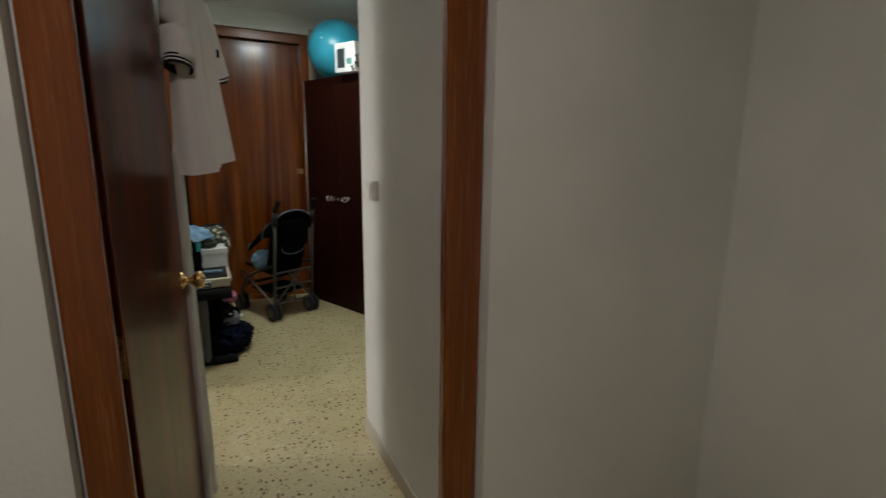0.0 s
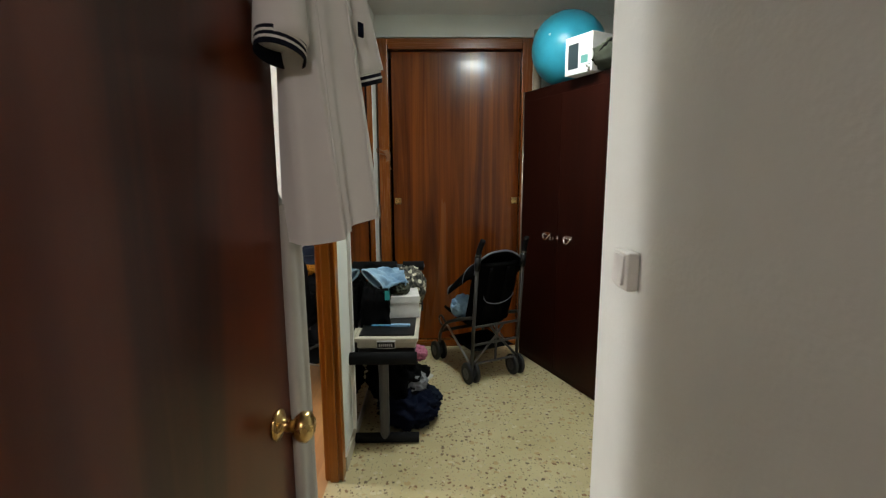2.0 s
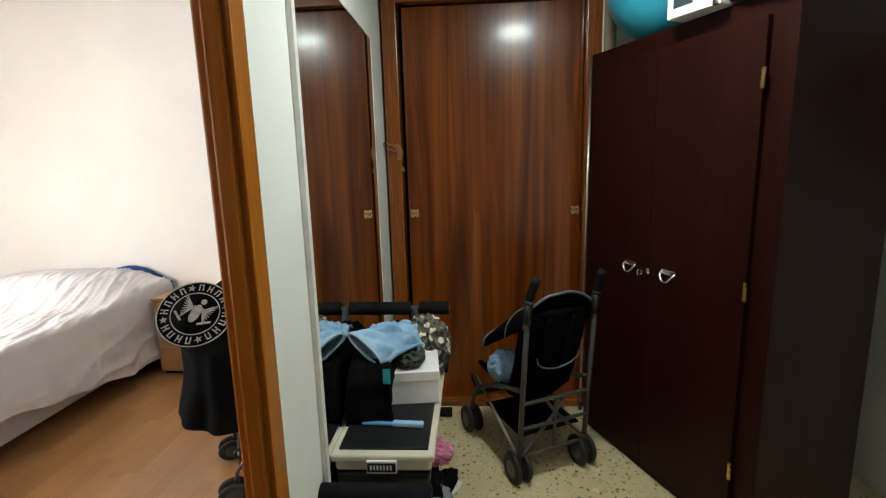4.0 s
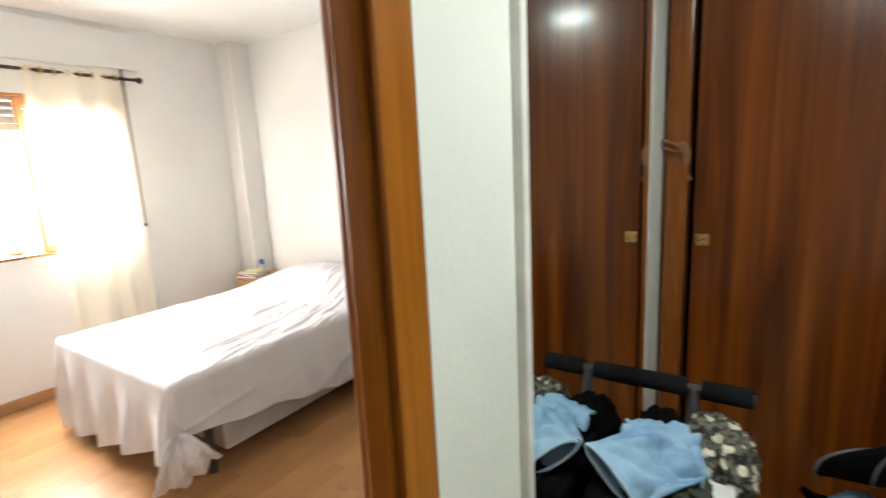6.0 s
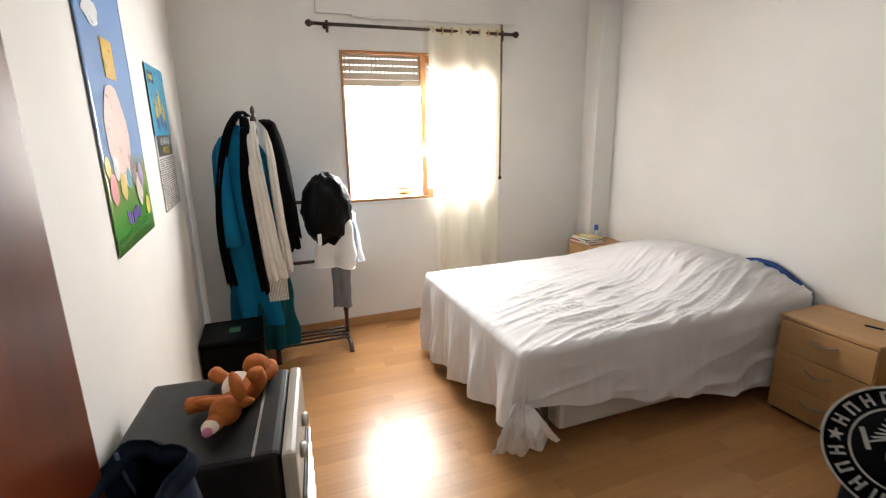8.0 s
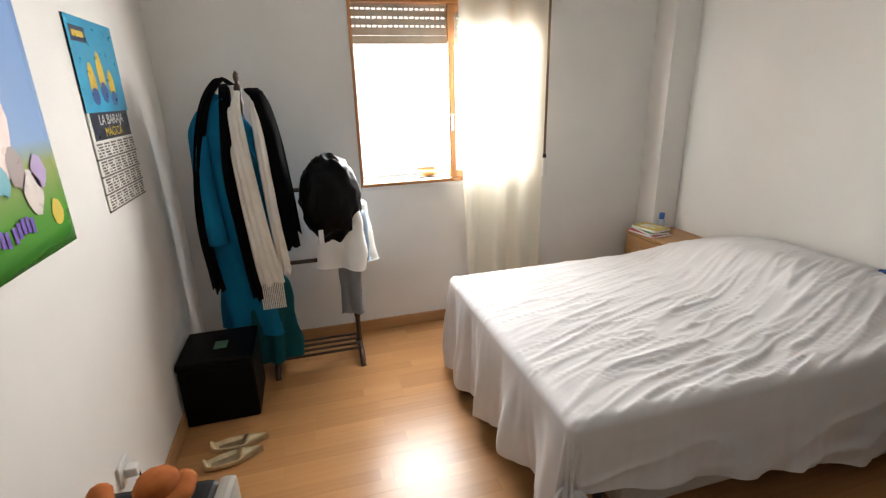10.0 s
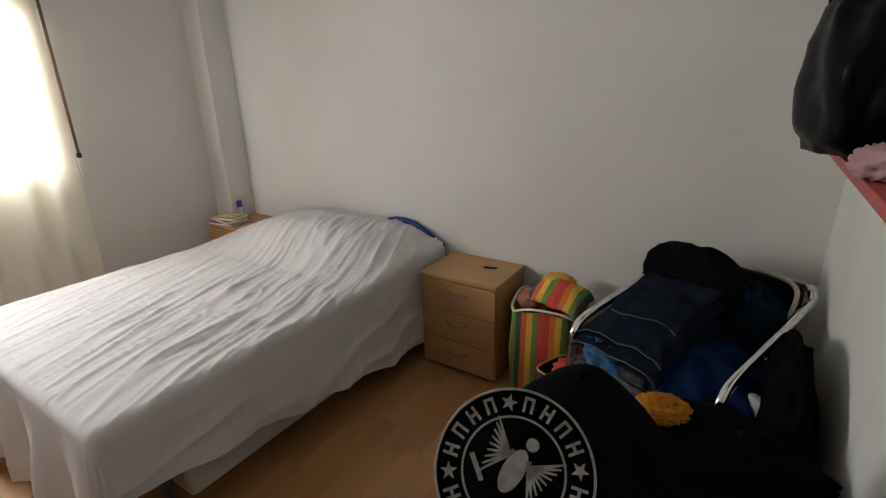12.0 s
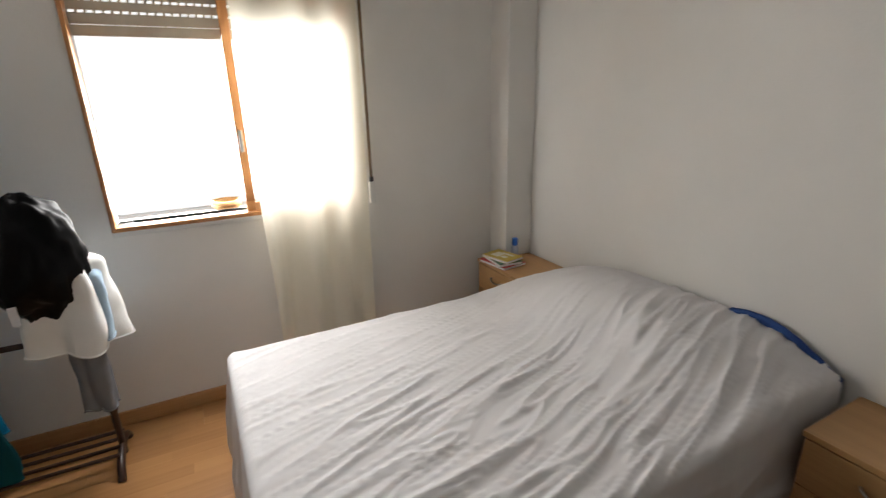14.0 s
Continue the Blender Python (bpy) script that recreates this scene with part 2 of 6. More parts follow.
DARK_METAL = plastic("dark_grey_tube", (0.06, 0.06, 0.065), 0.35)
GREY_TUBE = plastic("grey_stroller_tube", (0.045, 0.042, 0.040), 0.35, 0.4)
WHITE_PL = plastic("white_plastic", (0.78, 0.77, 0.74), 0.4)
CREAM_PL = plastic("cream_plastic", (0.55, 0.51, 0.42), 0.45)
CARD_WHITE = plastic("white_cardboard", (0.76, 0.76, 0.76), 0.7)
SHEET = cloth("grey_white_sheet", (0.725, 0.71, 0.72), (0.665, 0.65, 0.66), 5, 0.85, 700, 0.12)
VALANCE = cloth("white_bed_base", (0.62, 0.60, 0.58), (0.55, 0.53, 0.51), 4)
BLUE_CL = cloth("blue_cotton", (0.035, 0.08, 0.25), (0.022, 0.052, 0.18))
BLACK_CL = cloth("black_cotton", (0.004, 0.004, 0.0045), (0.002, 0.002, 0.0025), spec=0.05)
NAVY = cloth("navy_cotton", (0.006, 0.009, 0.022), (0.004, 0.005, 0.013), spec=0.06)
TEAL = cloth("teal_fleece", (0.003, 0.16, 0.31), (0.002, 0.12, 0.25))
TEAL_DK = cloth("dark_teal_cloth", (0.004, 0.085, 0.10), (0.003, 0.06, 0.075))
WHITE_CL = cloth("white_cotton", (0.82, 0.82, 0.80), (0.76, 0.76, 0.74))
IVORY_CL = cloth("ivory_wool", (0.78, 0.74, 0.67), (0.70, 0.65, 0.57), 12)
GREY_CL = cloth("grey_cotton", (0.22, 0.23, 0.25), (0.17, 0.18, 0.20))
DENIM_LT = cloth("faded_denim", (0.32, 0.48, 0.63), (0.14, 0.26, 0.43), 9)
DENIM_DK = cloth("dark_denim", (0.012, 0.017, 0.030), (0.005, 0.008, 0.015), 16, spec=0.06)
PINK_CL = cloth("pink_cloth", (0.55, 0.20, 0.30), (0.40, 0.12, 0.20))
OLIVE_CL = cloth("olive_cloth", (0.05, 0.055, 0.04), (0.03, 0.035, 0.025))
BLACK_BAG = plastic("black_shiny_bag", (0.003, 0.003, 0.0035), 0.36, 0.09)
PLUSH_BR = cloth("orange_brown_plush", (0.42, 0.13, 0.035), (0.32, 0.09, 0.02), 30, 0.95, 350, 0.6)
PLUSH_WH = cloth("cream_plush", (0.72, 0.64, 0.54), (0.62, 0.53, 0.43), 30, 0.95, 350, 0.6)
BALL_BLUE = plastic("turquoise_vinyl", (0.035, 0.36, 0.52), 0.3)
RED_SHELF = plastic("red_lacquer", (0.42, 0.045, 0.04), 0.35)
GOLD_SHOE = metal("champagne_leather", (0.62, 0.52, 0.34), 0.38)
RUBBER = plastic("black_rubber", (0.014, 0.014, 0.015), 0.7)


def clear_glass():
    n = Nodes("window_glass", 0.0)
    n.b.inputs["Transmission Weight"].default_value = 1.0
    n.b.inputs["IOR"].default_value = 1.45
    return n.color((0.97, 0.99, 0.98)).m


GLASS = clear_glass()
n_ = Nodes("mirror_silver", 0.01, 1.0)
MIRROR = n_.color((0.86, 0.88, 0.86)).m


def sheer():
    n = Nodes("sheer_cream_voile", 0.8)
    n.color(n.mix(0.3, (0.80, 0.76, 0.64), n.ramp(n.noise(500, 2), [(0.3, (0.6, 0.56, 0.45)), (0.7, (0.86, 0.83, 0.74))])))
    tr = n.t.nodes.new("ShaderNodeBsdfTranslucent")
    tr.inputs[0].default_value = (0.90, 0.86, 0.74, 1)
    mx = n.t.nodes.new("ShaderNodeMixShader")
    mx.inputs[0].default_value = 0.27
    out = n.t.nodes["Material Output"]
    n.link(n.b.outputs[0], mx.inputs[1])
    n.link(tr.outputs[0], mx.inputs[2])
    tp = n.t.nodes.new("ShaderNodeBsdfTransparent")
    m2 = n.t.nodes.new("ShaderNodeMixShader")
    m2.inputs[0].default_value = 0.05
    n.link(mx.outputs[0], m2.inputs[1])
    n.link(tp.outputs[0], m2.inputs[2])
    n.link(m2.outputs[0], out.inputs[0])
    return n.m


VOILE = sheer()


def glow(name, c, s):
    n = Nodes(name, 0.6)
    n.color(c)
    n.b.inputs["Emission Color"].default_value = (*c, 1)
    n.b.inputs["Emission Strength"].default_value = s
    return n.m


LAMP_GLASS = glow("lit_opal_glass", (1.0, 0.98, 0.9), 5.0)

# ---- mesh helpers ----


def link_mesh(name, bm, mat, smooth=False):
    me = bpy.data.meshes.new(name)
    bm.normal_update()
    bm.to_mesh(me)
    bm.free()
    for m in (mat if isinstance(mat, (list, tuple)) else [mat]):
        me.materials.append(m)
    if smooth:
        me.polygons.foreach_set("use_smooth", [True] * len(me.polygons))
    return new(name, me)


def part(name, bm, mat, parent, label="", smooth=False):
    ob = link_mesh(name, bm, mat, smooth)
    ob.parent = parent
    return tagged(ob, label)


def thing(name, at, label, category, rz=0.0, group="", kind=""):
    ob = new(name)
    ob.empty_display_size = 0.1
    ob.matrix_world = pose(at[0], at[1], at[2], 0, 0, rz)
    return tagged(ob, label, category, group, kind)


def box(x0, x1, y0, y1, z0, z1, bevel=0.0, bm=None, seg=2):
    """A box with rounded edges, in a bmesh of its own or added to one."""
    b = bmesh.new()
    bmesh.ops.create_cube(b, size=1.0)
    for v in b.verts:
        v.co = Vector(((x0 + x1) / 2 + v.co.x * (x1 - x0), (y0 + y1) / 2 + v.co.y * (y1 - y0), (z0 + z1) / 2 + v.co.z * (z1 - z0)))
    if bevel:
        bmesh.ops.bevel(b, geom=b.edges[:], offset=bevel, segments=seg, affect='EDGES', profile=0.6)
    if bm is None:
        return b
    return join(bm, b)


def join(bm, other, m=None):
    if m is not None:
        bmesh.ops.transform(other, matrix=m, verts=other.verts[:])
    me = bpy.data.meshes.new("tmp")
    other.to_mesh(me)
    other.free()
    bm.from_mesh(me)
    bpy.data.meshes.remove(me)
    return bm


def tube(points, r, seg=10, bm=None, close=False, radii=None):
    """A round bar along a line of points."""
    bm = bm or bmesh.new()
    pts = [Vector(p) for p in points]
    rings = []
    up = Vector((0.13, 0.21, 0.97)).normalized()
    for i, p in enumerate(pts):
        a, b = (pts[i - 1] if i or close else p), (pts[(i + 1) % len(pts)] if i + 1 < len(pts) or close else p)
        d = (b - a).normalized()
        x = d.cross(up)
        if x.length < 0.15:
            x = d.cross(Vector((1, 0, 0)))
        x.normalize()
        y = x.cross(d)
        rr = radii[i] if radii else r
        rings.append([bm.verts.new(p + (x * math.cos(t) + y * math.sin(t)) * rr) for t in (2 * math.pi * k / seg for k in range(seg))])
    for i in range(len(rings) - (0 if close else 1)):
        a, b = rings[i], rings[(i + 1) % len(rings)]
        for k in range(seg):
            bm.faces.new((a[k], a[(k + 1) % seg], b[(k + 1) % seg], b[k]))
    if not close:
        bm.faces.new(rings[0][::-1])
        bm.faces.new(rings[-1])
    bmesh.ops.recalc_face_normals(bm, faces=bm.faces[:])
    return bm


def arc(points, n=6):
    """A smooth line through the points."""
    p = [Vector(q) for q in points]
    p = [2 * p[0] - p[1]] + p + [2 * p[-1] - p[-2]]
    out = []
    for i in range(1, len(p) - 2):
        for k in range(n):
            t = k / n
            out.append(0.5 * (2 * p[i] + (p[i + 1] - p[i - 1]) * t + (2 * p[i - 1] - 5 * p[i] + 4 * p[i + 1] - p[i + 2]) * t * t + (3 * p[i] - p[i - 1] - 3 * p[i + 1] + p[i + 2]) * t ** 3))
    out.append(p[-2])
    return out


def lathe(profile, seg=20, bm=None):
    """A turned body from (radius, height) pairs, about z."""
    bm = bm or bmesh.new()
    rings = [[bm.verts.new((r * math.cos(2 * math.pi * k / seg), r * math.sin(2 * math.pi * k / seg), z)) for k in range(seg)] for r, z in profile]
    for a, b in zip(rings, rings[1:]):
        for k in range(seg):
            bm.faces.new((a[k], a[(k + 1) % seg], b[(k + 1) % seg], b[k]))
    bm.faces.new(rings[0][::-1])
    bm.faces.new(rings[-1])
    return bm


def sheet(nu, nv, f, bm=None, thick=0.0):
    """A cloth: f(u, v) gives the place for u, v in 0..1."""
    bm = bm or bmesh.new()
    g = [[bm.verts.new(f(i / nu, j / nv)) for j in range(nv + 1)] for i in range(nu + 1)]
    fs = [bm.faces.new((g[i][j], g[i + 1][j], g[i + 1][j + 1], g[i][j + 1])) for i in range(nu) for j in range(nv)]
    if thick:
        bm.normal_update()
        bmesh.ops.solidify(bm, geom=fs, thickness=thick)
    return bm


def nz(x, y=0.0, z=0.0):
    return noise.noise(Vector((x, y, z)))


def lump(rx, ry, rz, seed=0.0, rough=0.18, freq=2.2, flat=None, seg=28):
    """A soft heap: a rounded body with folds, flat below."""
    bm = bmesh.new()
    bmesh.ops.create_uvsphere(bm, u_segments=seg, v_segments=seg // 2 + 4, radius=1.0)
    for v in bm.verts:
        d = v.co.normalized()
        k = 1 + rough * (1.0 - 2 * abs(nz(d.x * freq + seed, d.y * freq, d.z * freq))) + rough * 0.5 * nz(d.x * freq * 3 + seed, d.y * freq * 3, d.z * freq * 3) - rough * 0.16 * (abs(nz(d.x * freq * 4 + seed, d.y * freq * 4, d.z * freq * 2)) - 0.2)
        v.co = Vector((d.x * rx * k, d.y * ry * k, d.z * rz * k))
        if flat is not None and v.co.z < flat:
            v.co.z = flat
    return bm


def wall(name, boxes, mat, label):
    bm = bmesh.new()
    for b in boxes:
        box(*b, bm=bm)
    return tagged(link_mesh(name, bm, mat), label, "wall", kind="structure")

# ---- structure ----
ZB, ZH = 2.50, 2.36
WX, BY, PY = -2.34, 0.335, -2.825
EX, HX = 1.185, 1.245
FY = -0.40
D0, D1 = -2.73, -1.97

wall("wall_window", [(WX - 0.24, WX, PY - 0.1, -1.83, 0, ZB), (WX - 0.24, WX, -0.70, BY + 0.1, 0, ZB), (WX - 0.24, WX, -1.83, -0.70, 0, 0.955), (WX - 0.24, WX, -1.83, -0.70, 1.985, ZB)], WALL, "white painted bedroom wall with a window")
wall("wall_bed", [(WX, 3.3, BY, BY + 0.1, 0, ZB)], WALL, "plain white painted wall behind the bed")
wall("wall_poster", [(WX, EX, PY - 0.1, PY, 0, ZB)], WALL, "white painted bedroom wall hung with posters")
wall("wall_partition", [(EX, HX, -3.60, D0, 0, ZB), (EX, HX, D1, BY, 0, ZB), (EX, HX, D0, D1, 2.06, ZB)], WALL_HALL, "thin white partition between hall and bedroom")
wall("wall_closet", [(2.335, 3.3, FY, FY + 0.1, 0, ZH), (HX, 2.335, FY, FY + 0.1, 2.215, ZH)], WALL_HALL, "white hall wall round the built-in closet")
wall("wall_hall_east", [(3.3, 3.4, -2.86, BY + 0.1, 0, ZB)], WALL_HALL, "white hall wall behind the wardrobe")
wall("wall_hall_near", [(2.14, 3.4, -2.86, -2.76, 0, ZB)], WALL_HALL, "white hall wall")
wall("wall_switch", [(2.04, 2.14, -3.60, -2.76, 0, ZB)], WALL_HALL, "off-white wall with a light switch")
wall("wall_entry", [(2.02, 2.04, -3.70, -3.60, 0, ZB), (2.04, 2.95, -3.755, -3.60, 0, ZB), (0.2, 1.205, -3.755, -3.60, 0, ZB), (1.205, 1.215, -3.70, -3.60, 0, ZB), (1.215, 2.02, -3.70, -3.60, 2.07, ZB)], WALL_HALL, "grey-white corridor wall beside the open door")
wall("wall_corridor", [(0.1, 0.2, -6.0, -3.6, 0, ZB), (2.95, 3.05, -6.0, -3.6, 0, ZB), (0.1, 3.05, -6.1, -6.0, 0, ZB)], WALL_HALL, "plain corridor wall")
wall("wall_column", [(WX, -2.165, 0.150, BY, 0, ZB)], WALL, "square white painted corner pillar")

for nm, b, lb in (("ceiling_bedroom", (WX - 0.24, EX, PY - 0.1, BY + 0.1, ZB, ZB + 0.1), "white painted bedroom ceiling"), ("ceiling_hall", (HX, 3.4, -3.60, BY, ZH, ZH + 0.1), "white painted hall ceiling"), ("ceiling_corridor", (0.1, 3.05, -6.1, -3.70, ZH, ZH + 0.1), "white painted corridor ceiling")):
    tagged(link_mesh(nm, box(*b), CEIL), lb, "ceiling", kind="structure")
tagged(link_mesh("floor_hall", box(EX - 0.0, 3.7, -6.1, BY, -0.1, 0.0), TERRAZZO), "speckled beige terrazzo hall floor", "floor", kind="structure")
tagged(link_mesh("floor_corridor", box(0.1, EX, -6.1, PY - 0.1, -0.1, 0.0), TERRAZZO), "speckled beige terrazzo corridor floor", "floor", kind="structure")
floor = tagged(link_mesh("floor_bedroom", box(WX, EX, PY, BY, -0.1, -0.008), UNDER), "beech strip laminate bedroom floor", "floor", kind="structure")


def skirting(name, boxes, mat, label):
    bm = bmesh.new()
    for b in boxes:
        box(*b, bevel=0.004, bm=bm)
    return tagged(link_mesh(name, bm, mat), label, "baseboard", kind="structure")


skirting("baseboard_window", [(WX, WX + 0.014, PY, 0.145, 0, 0.075)], SKIRT, "beech skirting board under the window")
skirting("baseboard_poster", [(WX + 0.014, EX, PY, PY + 0.014, 0, 0.075)], SKIRT_X, "beech skirting board under the posters")
skirting("baseboard_bed", [(-2.145, EX, BY - 0.014, BY, 0, 0.075)], SKIRT_X, "beech skirting board behind the bed")
skirting("baseboard_partition", [(EX - 0.014, EX, D1 + 0.06, BY - 0.014, 0, 0.075)], SKIRT, "beech skirting board")
skirting("baseboard_switch", [(2.028, 2.04, -3.60, -2.76, 0, 0.07)], CREAM_PL, "low cream skirting board")
skirting("baseboard_hall", [(HX, HX + 0.012, -1.93, FY, 0, 0.07)], CREAM_PL, "low cream skirting board")


def door_frame(name, boxes, mat, label):
    bm = bmesh.new()
    for b in boxes:
        box(*b, bevel=0.006, bm=bm)
    return tagged(link_mesh(name, bm, mat), label, "door frame", kind="structure")


# bedroom doorway: lining and hall-side casing with a grooved face
door_frame("trim_bedroom_door", [
    (EX - 0.012, HX + 0.006, D1 - 0.022, D1 - 0.001, 0, 2.05), (EX - 0.012, HX + 0.006, D0 + 0.001, D0 + 0.022, 0, 2.05),
    (HX, HX + 0.007, D1 - 0.03, D1 + 0.03, 0, 2.09), (HX, HX + 0.007, D0 - 0.03, D0 + 0.03, 0, 2.09),
    (EX - 0.016, EX, D1 - 0.012, D1 + 0.05, 0, 2.09), (EX - 0.016, EX, D0 - 0.05, D0 + 0.012, 0, 2.09),
    (EX + 0.01, HX - 0.012, D1 - 0.034, D1 - 0.02, 0, 2.04)], FRAME, "orange varnished wooden frame of the bedroom doorway")
door_frame("trim_bedroom_door_head", [(HX, HX + 0.007, D0 - 0.03, D1 + 0.03, 2.045, 2.11), (EX - 0.012, HX - 0.001, D0 + 0.02, D1 - 0.02, 2.03, 2.055)], FRAME_H, "orange varnished wooden door head")
# entry doorway
door_frame("trim_entry_door", [
    (1.212, 1.285, -3.722, -3.70, 0, 2.10), (1.215, 1.245, -3.70, -3.59, 0, 2.06), (1.245, 1.265, -3.70, -3.655, 0, 2.06),
    (1.94, 2.035, -3.722, -3.70, 0, 2.10), (1.99, 2.02, -3.70, -3.60, 0, 2.06), (1.962, 1.99, -3.70, -3.645, 0, 2.06)], FRAME_DK, "dark varnished wooden frame of the entry door")
door_frame("trim_entry_head", [(1.285, 1.94, -3.722, -3.70, 2.03, 2.10), (1.245, 1.99, -3.70, -3.645, 2.03, 2.06)], FRAME_DK_H, "dark varnished wooden door head")


def door_leaf(name, at, rz, width, height, label, knob_z, hinge_zs):
    """A flush door; the leaf runs from its hinges along +x."""
    d = thing(name, at, label, "door", rz, kind="structure")
    part("leaf", box(0.004, width, -0.019, 0.019, 0.008, height, 0.003), SAPELE_DOOR, d, "dark sapele door leaf", False)
    for s in (-1, 1):
        bm = lathe([(0.026, 0.0), (0.028, 0.004), (0.018, 0.008), (0.011, 0.014), (0.011, 0.03), (0.020, 0.036), (0.027, 0.046), (0.027, 0.058), (0.018, 0.066), (0.001, 0.068)], 20)
        k = part("door_knob", bm, BRASS, d, "round brass door knob", True)
        k.matrix_basis = pose(width - 0.06, s * 0.019, knob_z, -90 * s)
    for z in hinge_zs:
        h = part("hinge", tube([(0, 0, -0.05), (0, 0, 0.05)], 0.007, 10), BRASS, d, "brass hinge")
        h.matrix_basis = pose(0.0, 0.024, z)
        pl = part("hinge_leaf", box(0.002, 0.004, -0.016, 0.016, -0.045, 0.045, 0.0008), BRASS, d, "brass hinge plate")
        pl.matrix_basis = pose(-0.002, 0.0, z)
    return d


entry_door = door_leaf("door_entry", (1.268, -3.64, 0), 82.6, 0.655, 2.03, "dark sapele door standing open into the hall", 0.86, (0.25, 0.86, 1.75))
bed_door = door_leaf("door_bedroom", (1.165, -2.72, 0), 172.5, 0.70, 2.02, "dark sapele bedroom door standing wide open", 1.02, (0.25, 1.0, 1.75))

# bedroom window
win = thing("window_1", (WX, -1.265, 0.955), "pine window with a half-lowered roller shutter", "window", kind="structure")
bm = bmesh.new()
for b in ((-0.065, 0.012, -0.565, -0.547, 0, 1.03), (-0.065, 0.012, 0.547, 0.565, 0, 1.03), (-0.065, 0.012, -0.547, 0.547, 0, 0.02), (-0.065, 0.012, -0.547, 0.547, 1.012, 1.03)):
    box(*b, bevel=0.004, bm=bm)
part("window_frame", bm, WIN_WOOD, win, "varnished pine window frame")
bm = bmesh.new()
for b in ((-0.03, -0.002, 0.0, 0.042, 0.02, 1.012), (-0.03, -0.002, 0.5, 0.547, 0.02, 1.012), (-0.03, -0.002, 0.042, 0.5, 0.02, 0.065), (-0.03, -0.002, 0.042, 0.5, 0.965, 1.012)):
    box(*b, bevel=0.004, bm=bm)
sash = part("sash", bm, WIN_WOOD, win, "varnished pine sash")
pane = part("pane", box(-0.018, -0.014, 0.04, 0.502, 0.06, 0.97), GLASS, sash, "clear glass pane")
pane.visible_shadow = False
hd = part("sash_handle", box(-0.006, 0.006, -0.008, 0.008, -0.05, 0.05, 0.003), STEEL, sash, "metal sash latch")
hd.matrix_basis = pose(0.003, 0.018, 0.36)
part("window_sill", box(-0.235, 0.012, -0.565, 0.565, -0.022, 0.0, 0.004), WHITE_PL, win, "pale outer sill")
# roller shutter: lapped slats with rows of light slots
shutter = thing("roller_shutter", (WX - 0.085, -1.265, 0), "half-lowered cream roller shutter with light slots", "shutter", kind="structure")
zs = 1.762
for i in range(9):
    bm = bmesh.new()
    h0 = 0.045
    if i in (0, 1):
        box(-0.006, 0.006, -0.56, 0.56, 0.002, h0, 0.003, bm)
    else:
        box(-0.006, 0.006, -0.56, 0.56, 0.010, h0, 0.003, bm)
        for k in range(36):
            y = -0.555 + k * 0.0312
            box(-0.006, 0.006, y, y + 0.011, 0.0, 0.010, 0, bm)
    sl = part("slat", bm, CREAM_PL, shutter, "cream plastic slat")
    sl.matrix_basis = pose(0, 0, zs + i * h0)
box_ = thing("shutter_box", (WX, -1.24, 2.20), "white box of the roller shutter", "shutter box", kind="structure")
part("cover", box(0, 0.028, -0.73, 0.73, 0.0, 0.26, 0.006), WALL, box_)
part("lip", box(0.0, 0.036, -0.50, 0.42, -0.012, 0.0, 0.003), WHITE_PL, box_)
strap = thing("shutter_strap", (WX + 0.022, -0.628, 0.945), "grey strap of the roller shutter with its winder", "strap")
part("strap_band", box(-0.003, 0.003, -0.007, 0.007, 0.13, 1.27), plastic("strap_brown", (0.17, 0.11, 0.06), 0.8), strap, "brown woven strap")
part("knob", tube([(0, 0, 0.12), (0, 0, 0.145)], 0.012, 12), BLACK_PL, strap, "small dark stop")
part("winder", box(-0.018, 0.012, -0.016, 0.016, 0.0, 0.12, 0.005), WHITE_PL, strap, "white plastic winder")

# built-in closet
closet = thing("built_in_closet", (0, FY, 0), "built-in closet with a sapele sliding door", "closet", kind="structure")
bm = bmesh.new()
for b in ((1.257, 1.332, -0.02, 0.10, 0, 2.205), (2.262, 2.335, -0.02, 0.10, 0, 2.205)):
    box(*b, bevel=0.005, bm=bm)
part("frame_post", bm, FRAME_DK, closet, "dark varnished wooden closet frame")
bm = box(1.332, 2.262, -0.02, 0.10, 2.135, 2.205, 0.005)
box(1.332, 2.262, -0.016, 0.10, 0.0, 0.045, 0.005, bm)
part("frame_rail", bm, FRAME_DK_H, closet, "dark varnished wooden closet rail")
sd = part("sliding_door", box(1.352, 2.258, 0.035, 0.058, 0.047, 2.128, 0.002), SAPELE, closet, "glossy striped sapele sliding door")
for x in (1.384, 2.232):
    bm = box(-0.022, 0.022, -0.004, 0.0, -0.022, 0.022, 0.0018)
    pl = part("finger_pull", bm, BRASS, sd, "square brass finger pull")
    pl.matrix_basis = pose(x, 0.0345, 1.095)
    cup = part("pull_cup", lathe([(0.014, 0.0), (0.016, 0.002), (0.012, 0.003), (0.004, 0.0015)], 16), BRASS, sd, "round brass pull cup", True)
    cup.matrix_basis = pose(x, 0.0305, 1.095, 90)
part("back_door", box(1.78, 2.262, 0.072, 0.092, 0.047, 2.128, 0.002), SAPELE, closet, "second sapele sliding door behind")
part("closet_back", box(1.257, 2.335, 0.55, 0.57, 0.0, 2.2), MAHOGANY, closet, "dark closet back")

# ---- bedroom: bed and nightstands ----


def smooth(a, b, x):
    t = min(1.0, max(0.0, (x - a) / (b - a)))
    return t * t * (3 - 2 * t)


def fold(o, r=0.055):
    if o <= 0:
        return 0.0, 0.0
    if o < r * math.pi / 2:
        return r * math.sin(o / r), r * (1 - math.cos(o / r))
    return r, r + o - r * math.pi / 2


